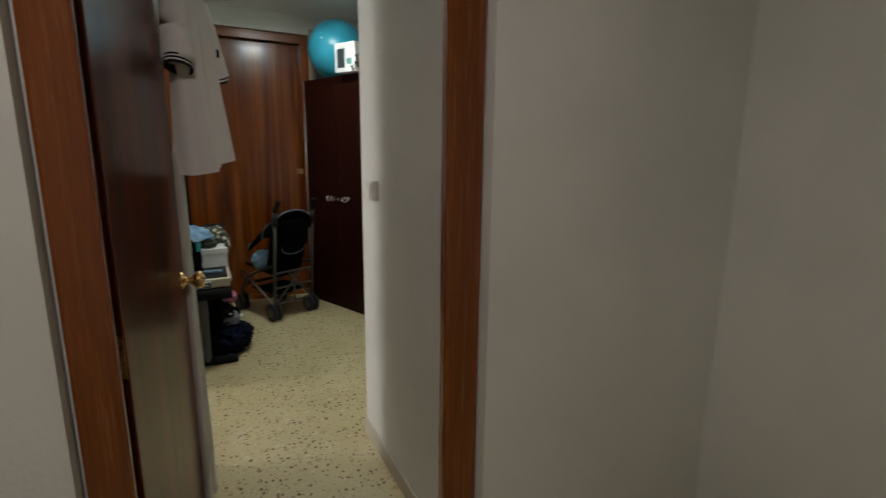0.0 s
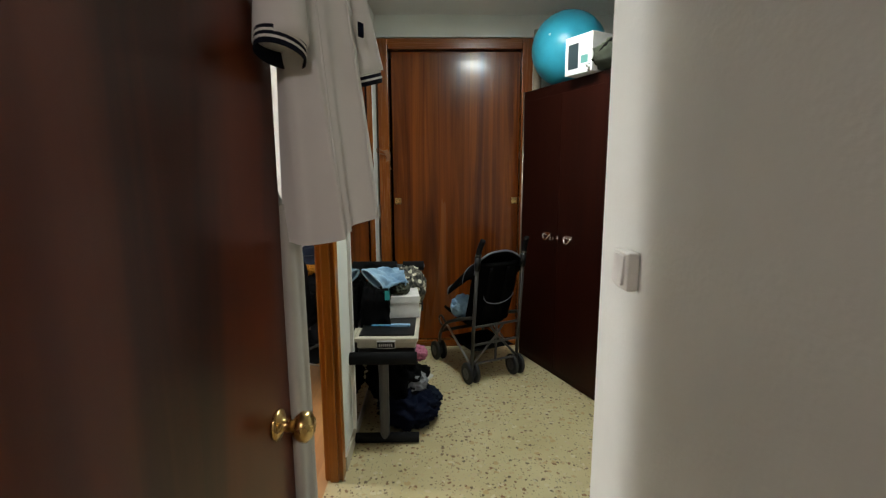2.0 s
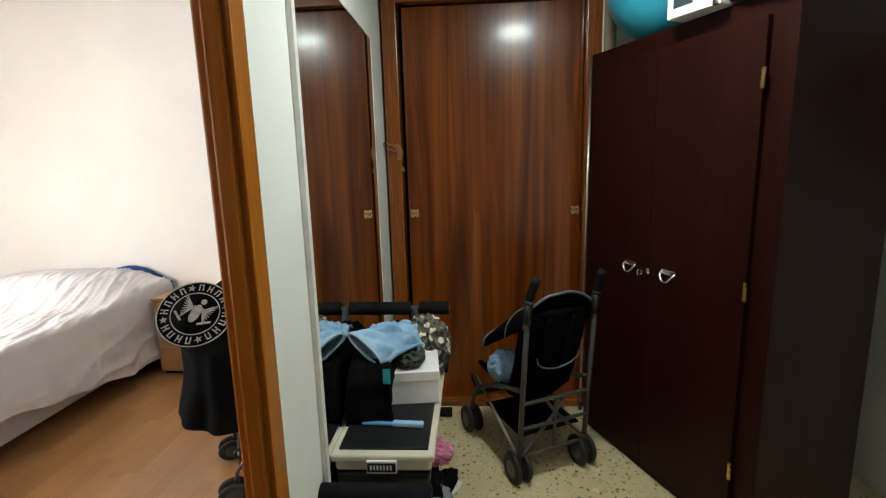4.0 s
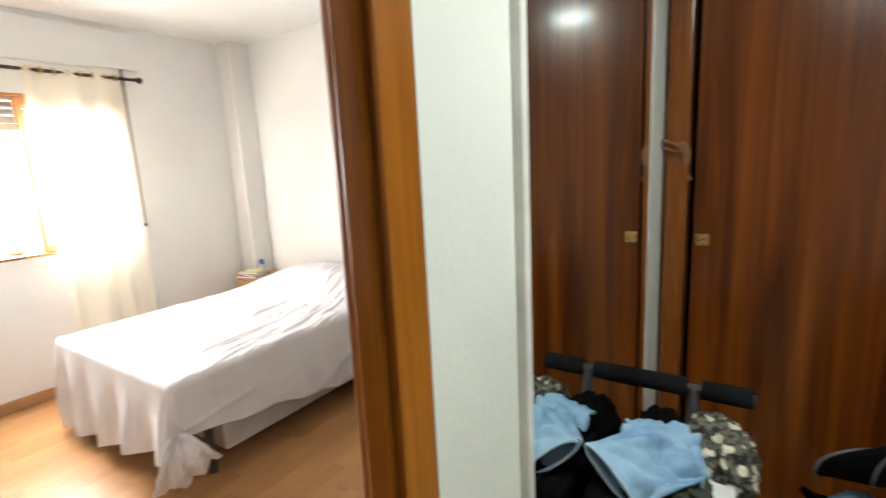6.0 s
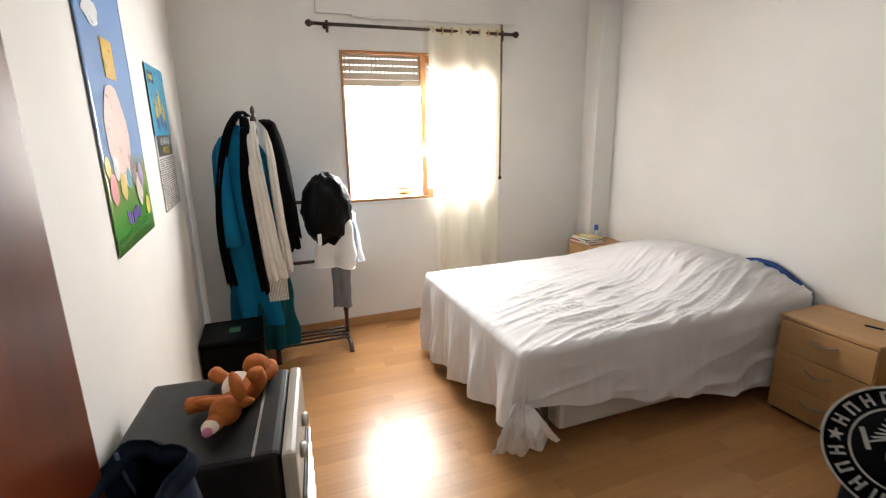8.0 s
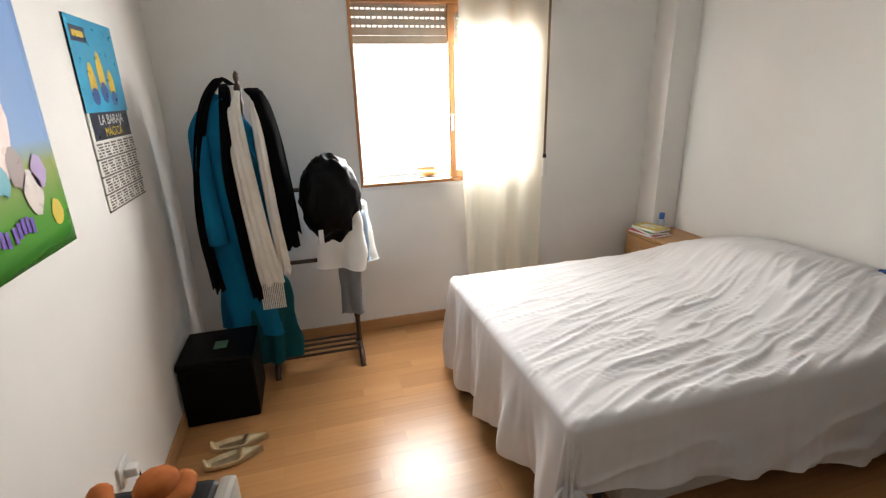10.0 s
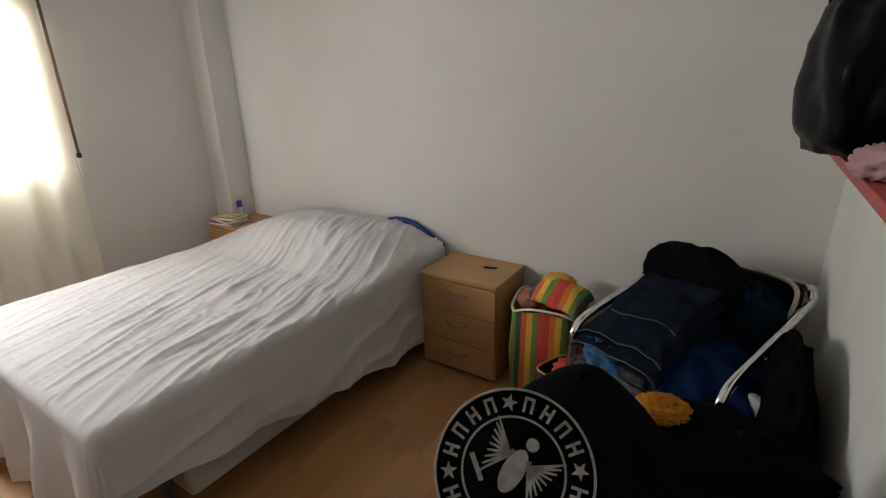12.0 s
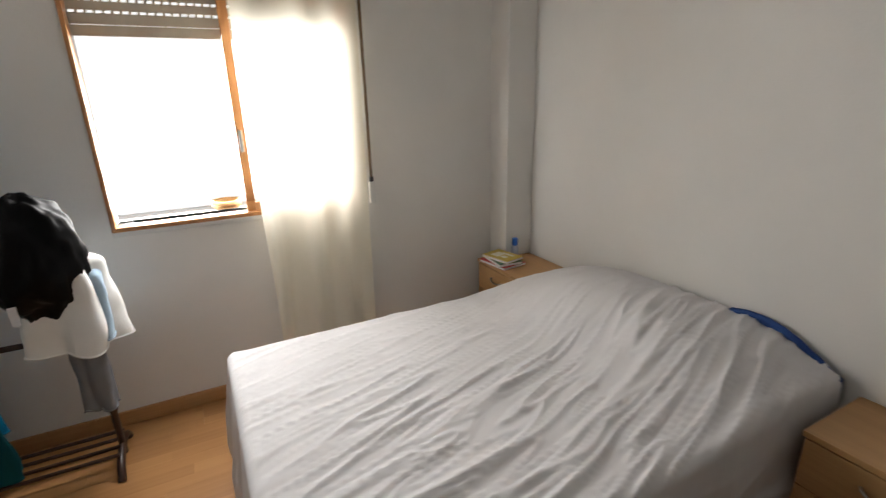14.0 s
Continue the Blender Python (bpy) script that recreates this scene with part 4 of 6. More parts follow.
panel(poster, "basket", -0.05, 0.07, 0.54, 0.66, ink("basket", (0.70, 0.46, 0.08)), L_ + 0.001, "yellow printed basket")
blob(poster, "castle_hill", 0.05, 0.36, 0.13, 0.16, ink("hill", (0.80, 0.58, 0.52)), L_ + 0.0005, "pale pink printed hill", 22, 0.2)
for i, (x, z, r, c) in enumerate(((0.20, 0.20, 0.04, (0.78, 0.25, 0.25)), (0.14, 0.26, 0.03, (0.8, 0.8, 0.78)), (0.09, 0.20, 0.035, (0.75, 0.55, 0.08)), (0.01, 0.22, 0.03, (0.05, 0.35, 0.42)), (-0.06, 0.24, 0.04, (0.25, 0.17, 0.15)), (-0.11, 0.17, 0.045, (0.75, 0.68, 0.62)), (-0.16, 0.22, 0.035, (0.42, 0.30, 0.55)), (0.23, 0.27, 0.025, (0.8, 0.6, 0.1)), (-0.20, 0.10, 0.03, (0.75, 0.6, 0.08)), (0.05, 0.29, 0.035, (0.80, 0.55, 0.45)))):
    blob(poster, "figure", x, z, r, r * 1.25, ink("figure_%d" % i, c), L_ + 0.001, "small bright printed shape", 14, 0.25)
bm = bmesh.new()
for i in range(8):
    x = -0.07 + i * 0.021 + (0.012 if i > 4 else 0)
    box(x, x + 0.015, 0, 0.0008, 0.075 + 0.008 * math.sin(i), 0.115 + 0.008 * math.sin(i), 0, bm)
k = part("lettering", bm, ink("lettering", (0.16, 0.08, 0.45)), poster, "violet printed lettering")
k.matrix_basis = pose(0, L_, 0)


def words(parent, s, size, at, mat, name="lettering", label=""):
    c = bpy.data.curves.new("words", 'FONT')
    c.body, c.size, c.align_x, c.extrude = s, size, 'CENTER', 0.0002
    o = bpy.data.objects.new("words", c)
    scene.collection.objects.link(o)
    me = bpy.data.meshes.new_from_object(o.evaluated_get(bpy.context.evaluated_depsgraph_get()))
    bpy.data.objects.remove(o)
    me.materials.clear()
    me.materials.append(mat)
    ob = new(name, me)
    ob.parent = parent
    ob.matrix_basis = at
    return tagged(ob, label)


cal = thing("calendar", (-1.60, PY + 0.002, 1.11), "wall calendar with a blue picture above twelve months", "calendar")
CW = 0.205
panel(cal, "sheet", -CW, CW, 0, 0.655, ink("calendar_paper", (0.78, 0.77, 0.72)), 0.004, "white calendar paper")
panel(cal, "picture", -CW, CW, 0.345, 0.655, ink("calendar_blue", (0.03, 0.33, 0.55)), 0.005, "blue printed picture")
panel(cal, "title_box", -CW + 0.02, CW - 0.02, 0.25, 0.345, ink("calendar_navy", (0.012, 0.016, 0.035)), 0.0055, "dark title panel")
panel(cal, "corner_box", -CW + 0.265, CW - 0.02, 0.575, 0.625, ink("corner_navy", (0.03, 0.05, 0.10)), 0.0055, "dark corner panel")
panel(cal, "gold_line", -CW + 0.285, CW - 0.035, 0.59, 0.61, ink("gold", (0.62, 0.42, 0.04)), 0.006, "gold printed line")
for x, z, h in ((0.09, 0.42, 0.085), (0.0, 0.44, 0.105), (-0.085, 0.41, 0.075)):
    blob(cal, "figure", x, z + h * 0.3, 0.03, h * 0.8, ink("yellow", (0.70, 0.48, 0.05)), 0.006, "yellow printed shape", 16, 0.1)
    blob(cal, "figure_base", x, z - h * 0.25, 0.032, h * 0.35, ink("blue_base", (0.04, 0.10, 0.30)), 0.0065, "blue printed shape", 14, 0.1)
TITLE_W, TITLE_Y = ink("title_white", (0.8, 0.8, 0.78)), ink("title_yellow", (0.72, 0.52, 0.05))
words(cal, "LA BARAJA", 0.05, pose(0, 0.0065, 0.302, 90, 0, 180), TITLE_W, label="white printed words")
words(cal, "MÁGICA", 0.045, pose(0, 0.0065, 0.260, 90, 0, 180), TITLE_Y, label="yellow printed words")
INK = ink("calendar_ink", (0.10, 0.08, 0.07))
for r in range(4):
    z = 0.006 + r * 0.061
    bm = bmesh.new()
    box(-CW, CW, 0.0, 0.0052, z - 0.005, z + 0.001, 0, bm)
    for q in range(6):
        x = -CW + 0.012 + q * 0.066
        box(x, x + 0.05, 0, 0.005, z + 0.045, z + 0.051, 0, bm)
        for g in range(5):
            for h in range(4):
                if (g * 7 + h * 3 + q + r) % 5:
                    box(x + g * 0.0105, x + g * 0.0105 + 0.0075, 0, 0.005, z + 0.005 + h * 0.010, z + 0.011 + h * 0.010, 0, bm)
    part("month_row", bm, INK, cal, "row of printed months")

# ---- heater with a plush toy, by the poster wall ----
heater = thing("gas_heater", (-0.155, -2.56, 0), "black cabinet heater with a pale front frame", "heater", -6)
part("body", box(-0.235, 0.195, -0.225, 0.165, 0.03, 0.742, 0.02, seg=3), BLACK_PL, heater, "black metal cabinet")
part("front_frame", box(-0.235, 0.20, 0.165, 0.20, 0.03, 0.742, 0.012), plastic("pale_front", (0.45, 0.42, 0.37), 0.35), heater, "pale moulded front frame")
gr = part("grille", box(-0.19, 0.16, 0.20, 0.207, 0.08, 0.58, 0.004), BLACK_PL, heater, "dark front grille")
for i in range(9):
    part("bar", tube([(-0.18, 0.211, 0.11 + i * 0.055), (0.15, 0.211, 0.11 + i * 0.055)], 0.003, 6), STEEL, gr)
for x in (-0.06, 0.08):
    kb = part("knob", lathe([(0.02, 0), (0.02, 0.012), (0.015, 0.018), (0.001, 0.019)], 16), STEEL, heater, "round metal knob", True)
    kb.matrix_basis = pose(x, 0.20, 0.66, -90)
part("top_seam", box(-0.23, 0.19, 0.10, 0.106, 0.741, 0.7445), STEEL, heater, "pale seam in the top")
for x in (-0.18, 0.14):
    for y in (-0.17, 0.13):
        w = part("castor", tube([(x - 0.012, y, 0.018), (x + 0.012, y, 0.018)], 0.018, 12), RUBBER, heater)
toy = thing("plush_toy", (-0.21, -2.505, 0.745), "orange-brown and cream plush toy lying on the heater", "plush toy", -100)
bm = lump(0.042, 0.075, 0.036, 1.0, 0.06, 2, -0.032, 24)
bmesh.ops.translate(bm, vec=(0, 0, 0.033), verts=bm.verts[:])
join(bm, lump(0.038, 0.042, 0.034, 2.0, 0.05, 2, None, 20), pose(0.015, 0.105, 0.04))
join(bm, lump(0.022, 0.035, 0.02, 3.0, 0.05, 2, None, 16), pose(0.03, 0.145, 0.034, 0, 0, -20))
for x_, y_, rz_ in ((-0.03, 0.10, 40), (0.045, 0.085, -50)):
    join(bm, lump(0.016, 0.05, 0.012, 4.0, 0.06, 2, None, 16), pose(x_, y_, 0.055, 25, 0, rz_))
for pts in (((0.03, -0.05, 0.03), (0.07, -0.09, 0.03), (0.10, -0.13, 0.024)), ((-0.03, -0.05, 0.03), (-0.06, -0.10, 0.028), (-0.05, -0.15, 0.024)), ((0.035, 0.04, 0.03), (0.08, 0.05, 0.035), (0.12, 0.04, 0.026)), ((-0.035, 0.04, 0.04), (-0.06, 0.05, 0.08), (-0.055, 0.06, 0.115))):
    join(bm, tube(arc(pts, 5), 0.02, 10, radii=[0.017 + 0.0006 * k for k in range(11)]))
part("body", bm, PLUSH_BR, toy, "", True)
part("tail", lump(0.034, 0.05, 0.032, 6, 0.1, 2, None, 20), PLUSH_BR, toy, "curled plush tail", True).matrix_basis = pose(-0.02, -0.11, 0.05, 25)
part("ear", lump(0.014, 0.03, 0.045, 7, 0.06, 2, None, 16), PLUSH_BR, toy, "upright plush ear", True).matrix_basis = pose(-0.02, 0.10, 0.095, 0, 15)
part("nose", lump(0.012, 0.012, 0.011, 7, 0.03, 2, None, 14), PINK_CL, toy, "pink nose", True).matrix_basis = pose(0.036, 0.19, 0.038)
part("belly", lump(0.036, 0.055, 0.03, 9, 0.06, 2, None, 20), PLUSH_WH, toy, "cream plush belly", True).matrix_basis = pose(0.012, -0.01, 0.045)
part("muzzle", lump(0.02, 0.024, 0.016, 9, 0.05, 2, None, 16), PLUSH_WH, toy, "cream plush muzzle", True).matrix_basis = pose(0.036, 0.165, 0.036)
jeans = thing("hanging_jeans", (0.50, -2.625, 0), "dark denim jeans hung from the door knob", "jeans", 0)


def jean(u, v):
    a = u * 2 * math.pi
    z = 1.075 - 0.66 * v
    w = 0.085 * (0.55 + 0.45 * smooth(0, 0.2, v)) * (1 + 0.3 * v)
    f_ = 1 + 0.16 * math.sin(a * 4 + v * 3) + 0.18 * nz(math.cos(a) * 2, math.sin(a) * 2, v * 4)
    return w * 1.5 * math.cos(a) * f_ - 0.06 * v, 0.058 * math.sin(a) * f_ * (0.85 + 0.5 * v) + 0.055, z


part("denim", sheet(48, 36, jean), cloth("mid_denim", (0.016, 0.024, 0.046), (0.006, 0.010, 0.022), 18, spec=0.06), jeans, "dark blue denim", True)
part("seam", tube([Vector(jean(0.62, k / 24)) + Vector((0, 0.004, 0)) for k in range(25)], 0.003, 6), cloth("pale_seam", (0.10, 0.13, 0.19), (0.06, 0.08, 0.13)), jeans, "paler side seam", True)
part("waistband", tube([Vector(jean(k / 30, 0.03)) for k in range(30)], 0.012, 8, close=True), DENIM_DK, jeans, "dark waistband", True)
sock = thing("socket_plug", (-0.98, PY + 0.001, 0.33), "white wall socket with a plugged-in black cable", "socket")
part("plate", box(-0.04, 0.04, 0, 0.01, -0.04, 0.04, 0.004), WHITE_PL, sock)
part("plug", box(-0.018, 0.018, 0.01, 0.05, -0.018, 0.018, 0.006), WHITE_PL, sock, "white plug")
part("cable", tube(arc([(0, 0.045, 0), (0.02, 0.06, -0.08), (0.06, 0.05, -0.2), (0.12, 0.06, -0.32)], 6), 0.004, 6), BLACK_PL, sock, "thin black cable", True)

# ---- bedroom: bags, chair, pushchair and shelf ----
RAINBOW = stripes("rainbow_stripes", [(0.60, 0.03, 0.015), (0.72, 0.17, 0.015), (0.75, 0.46, 0.03), (0.13, 0.27, 0.04), (0.04, 0.06, 0.04), (0.70, 0.12, 0.015), (0.74, 0.48, 0.04), (0.17, 0.29, 0.05), (0.62, 0.05, 0.02)], 0.235, 0)
tote = thing("striped_bag", (0.22, 0.13, 0), "big bag woven in rainbow stripes, stuffed full", "bag", 8)


def tote_f(u, v):
    a = u * 2 * math.pi
    sq = lambda c: math.copysign(abs(c) ** 0.6, c)
    k = 1 + 0.09 * math.sin(v * math.pi) + 0.06 * nz(math.cos(a) * 2, math.sin(a) * 2, v * 2.5)
    return 0.165 * sq(math.cos(a)) * k, 0.13 * sq(math.sin(a)) * k, 0.005 + 0.45 * v + 0.025 * nz(math.cos(a) * 1.5, math.sin(a) * 1.5, 5)


part("bag_body", sheet(64, 24, tote_f), RAINBOW, tote, "", True)
part("bag_base", box(-0.15, 0.15, -0.115, 0.115, 0.0, 0.01), RAINBOW, tote)
def flap(u, v):
    """The bag's loose striped flap, folded over what is in it."""
    return (u - 0.5) * 0.25, -0.085 + 0.19 * v - 0.02 * math.sin(math.pi * v), 0.05 + 0.125 * math.sin(math.pi * (0.10 + 0.62 * v)) * (1 - 0.5 * (2 * u - 1) ** 4) + 0.012 * nz(u * 5, v * 5, 2.0)


part("flap", sheet(30, 26, flap, thick=0.006), RAINBOW, tote, "striped flap folded over the top", True).matrix_basis = pose(0.03, -0.02, 0.40, 0, 8, -14)
part("pale_cloth", lump(0.06, 0.05, 0.04, 5.2, 0.2, 2.4, None, 20), cloth("peach_cloth", (0.45, 0.20, 0.12), (0.34, 0.14, 0.08)), tote, "peach cloth", True).matrix_basis = pose(-0.09, -0.02, 0.47)
part("yellow_cloth", lump(0.07, 0.05, 0.035, 6.2, 0.2, 2.4, None, 20), cloth("yellow_cloth", (0.65, 0.45, 0.06), (0.5, 0.32, 0.04)), tote, "yellow cloth", True).matrix_basis = pose(0.02, 0.06, 0.545)
part("rim", tube([(0.17 * math.copysign(abs(math.cos(t)) ** 0.6, math.cos(t)), 0.135 * math.copysign(abs(math.sin(t)) ** 0.6, math.sin(t)), 0.455 + 0.02 * math.sin(3 * t)) for t in (2 * math.pi * k / 40 for k in range(40))], 0.006, 6, close=True), WHITE_CL, tote, "white piped rim", True)

toybag = thing("toy_bag", (0.46, -0.22, 0), "blue and yellow printed bag with bright toys", "bag", -24)


def toy_f(u, v):
    a = u * 2 * math.pi
    sq = lambda c: math.copysign(abs(c) ** 0.5, c)
    k = 1 + 0.06 * nz(math.cos(a) * 2, math.sin(a) * 2, v * 2.5)
    return 0.14 * sq(math.cos(a)) * k, 0.10 * sq(math.sin(a)) * k, 0.004 + 0.36 * v * (1 + 0.06 * math.cos(a))


part("bag_body", sheet(48, 14, toy_f), plastic("blue_print", (0.025, 0.045, 0.22), 0.35), toybag, "blue glossy bag", True)
part("trim", tube([(0.145 * math.copysign(abs(math.cos(t)) ** 0.5, math.cos(t)), 0.105 * math.copysign(abs(math.sin(t)) ** 0.5, math.sin(t)), 0.365 + 0.022 * math.cos(t)) for t in (2 * math.pi * k / 40 for k in range(40))], 0.0045, 8, close=True), plastic("yellow_trim", (0.55, 0.36, 0.03), 0.5), toybag, "yellow bag rim", True)
for i, (x, y, z, r, c) in enumerate(((-0.03, -0.01, 0.35, 0.06, (0.45, 0.03, 0.02)), (0.05, 0.02, 0.34, 0.055, (0.03, 0.10, 0.30)), (-0.02, 0.05, 0.33, 0.05, (0.55, 0.12, 0.02)), (0.07, -0.04, 0.33, 0.05, (0.04, 0.16, 0.08)))):
    part("toy", lump(r, r * 0.8, r * 0.7, i * 2.1, 0.3, 2.5, None, 18), plastic("toy_colour_%d" % i, c, 0.4), toybag, "bright toy", True).matrix_basis = pose(x, y, z)

chair = thing("tube_armchair", (0.80, -0.13, 0), "chrome tube armchair buried under folded clothes", "armchair", -21)
for s in (-1, 1):
    x = 0.25 * s
    part("arm_tube", tube(arc([(x, 0.32, 0.705), (x, 0.26, 0.70), (x, 0.0, 0.665), (x, -0.22, 0.635), (x, -0.285, 0.60), (x, -0.30, 0.52), (x, -0.30, 0.20), (x, -0.25, 0.06), (x, -0.22, 0.015), (x, 0.33, 0.015)], 6), 0.0155, 12), CHROME, chair, "bent chrome arm tube", True)
part("back_tube", tube(arc([(-0.25, 0.32, 0.705), (-0.235, 0.345, 0.73), (-0.19, 0.355, 0.74), (0.19, 0.355, 0.74), (0.235, 0.345, 0.73), (0.25, 0.32, 0.705)], 5), 0.0155, 12), CHROME, chair, "bent chrome back tube", True)
part("floor_tube", tube([(-0.25, 0.33, 0.015), (0.25, 0.33, 0.015)], 0.0155, 12), CHROME, chair, "chrome floor tube")
part("seat", box(-0.23, 0.23, -0.24, 0.22, 0.40, 0.43, 0.012), BLACK_PL, chair, "black seat")
part("seat_rail", tube([(-0.25, -0.05, 0.41), (0.25, -0.05, 0.41)], 0.012, 10), CHROME, chair, "chrome cross tube")
part("backrest", box(-0.22, 0.22, 0.315, 0.34, 0.48, 0.76, 0.01), BLACK_PL, chair, "black backrest")


part("backrest_edge", tube(arc([(0.235, 0.12, 0.56), (0.225, 0.20, 0.66), (0.20, 0.29, 0.755), (0.05, 0.325, 0.775)], 6), 0.008, 8), CREAM_PL, chair, "pale edge of the shell back", True)


def heap(name, at, size, mat, label, cat, seed, rot=(0, 0, 0), rough=0.22, freq=2.4, flat_=None, seg=72):
    t = thing(name, at, label, cat)
    p = part("fabric", lump(*size, seed, rough, freq, flat_, seg), mat, t, "", True)
    p.matrix_basis = pose(0, 0, 0, *rot)
    return t


heap("clothes_heap", (0.78, -0.14, 0.52), (0.25, 0.22, 0.11), NAVY, "navy clothes heaped on the armchair", "clothes", 1.3, (0, 0, -28), 0.13, 1.8, -0.085)
dj = thing("dark_jeans", (0.685, -0.225, 0.565), "dark folded jeans with pale stitching on the heap", "jeans", -24)
DJ_SEAM = cloth("grey_denim_seam", (0.11, 0.12, 0.13), (0.07, 0.08, 0.09), 30)


def folded_leg(z0, y0, y1, w, seed):
    """A trouser leg folded flat: a soft, sagging double layer."""
    def f(u, v):
        a = 2 * math.pi * u
        e = math.copysign(abs(math.cos(a)) ** 0.45, math.cos(a))
        x = w * e * (1 + 0.06 * nz(v * 4, seed))
        y = y0 + (y1 - y0) * v + 0.03 * nz(x * 8, seed) + 0.012 * nz(x * 20, v * 3, seed)
        rise = 0.20 * smooth(-0.20, 0.22, y) * 0.55
        wr = 0.012 * (1 - 2.4 * abs(nz(x * 7 + seed, y * 11, 2.0))) + 0.006 * nz(x * 22, y * 26, seed)
        t = 0.020 * math.sin(math.pi * min(1.0, 0.12 + 0.85 * v)) * math.sin(a)
        return Vector((x, y, z0 + rise + t + wr - 0.35 * x * x - 0.03 * smooth(0.12, 0.2, abs(x))))

    part("leg", sheet(64, 40, f, thick=0.004), DENIM_DK, dj, "dark blue folded leg", True)
    part("hem", tube([f(0.02 + 0.46 * k / 30, 0.0) for k in range(31)], 0.0026, 6), DJ_SEAM, dj, "pale stitched edge", True)


folded_leg(0.010, -0.20, 0.16, 0.165, 2.6)
folded_leg(0.040, -0.165, 0.19, 0.150, 7.3)
folded_leg(0.062, -0.04, 0.20, 0.125, 4.9)
heap("blue_garment", (0.88, -0.30, 0.53), (0.19, 0.16, 0.08), cloth("royal_blue", (0.005, 0.018, 0.065), (0.003, 0.011, 0.04), spec=0.05), "dark blue garment on the armchair", "garment", 3.9, (5, 10, -30), 0.22, 2.2, -0.07)
heap("black_coat", (0.79, 0.07, 0.69), (0.205, 0.09, 0.15), BLACK_CL, "black coat thrown over the chair's back", "coat", 4.4, (0, 8, -28), 0.11, 1.5)
heap("teal_jumper", (0.965, 0.0, 0.63), (0.12, 0.07, 0.13), cloth("deep_teal", (0.004, 0.016, 0.028), (0.003, 0.010, 0.018), spec=0.05), "dark teal top over the chair's back", "garment", 5.1, (0, 0, -28), 0.14, 2.2)
heap("clear_wrap", (0.66, -0.40, 0.47), (0.17, 0.08, 0.07), plastic("grey_wrap", (0.035, 0.038, 0.042), 0.28), "crumpled grey plastic wrap hanging from the seat", "plastic wrap", 6.1, (20, 0, -28), 0.25, 2.6)
heap("pale_blue_garment", (0.62, -0.36, 0.53), (0.10, 0.07, 0.04), cloth("sky_cloth", (0.04, 0.14, 0.28), (0.03, 0.10, 0.2)), "sky blue cloth at the edge of the heap", "garment", 7.1, (0, 25, -20), 0.3, 3.0)

dev = thing("folding_step", (1.125, -0.02, 0), "grey plastic step with round holes leaning in the corner", "step stool", -58)
dev.matrix_world = pose(0.985, -0.50, 0, 0, 0, -50) @ Matrix.Scale(1.35, 4)
bm = box(-0.055, 0.055, -0.012, 0.012, 0, 0.44, 0.01)
part("board", bm, plastic("pale_grey", (0.36, 0.36, 0.36), 0.4), dev, "pale grey board").matrix_basis = pose(0, 0, 0, -8)
for z, r in ((0.10, 0.036), (0.20, 0.038), (0.285, 0.012)):
    h_ = part("hole", lathe([(r, 0), (r * 1.12, 0.003), (r * 0.9, 0.004), (0.002, 0.001)], 20), BLACK_PL, dev, "round dark hole", True)
    h_.matrix_basis = pose(0, -0.013 + z * 0.14, z, 82)
part("grip", tube([(-0.035, 0.045, 0.385), (0.035, 0.045, 0.385)], 0.012, 10), BLACK_PL, dev, "dark hand grip", True)
heap("dark_bag", (1.085, -0.36, 0.36), (0.075, 0.31, 0.37), BLACK_CL, "black bag on the floor beside the armchair", "bag", 8.1, (0, 0, 0), 0.10, 2.0, -0.355)


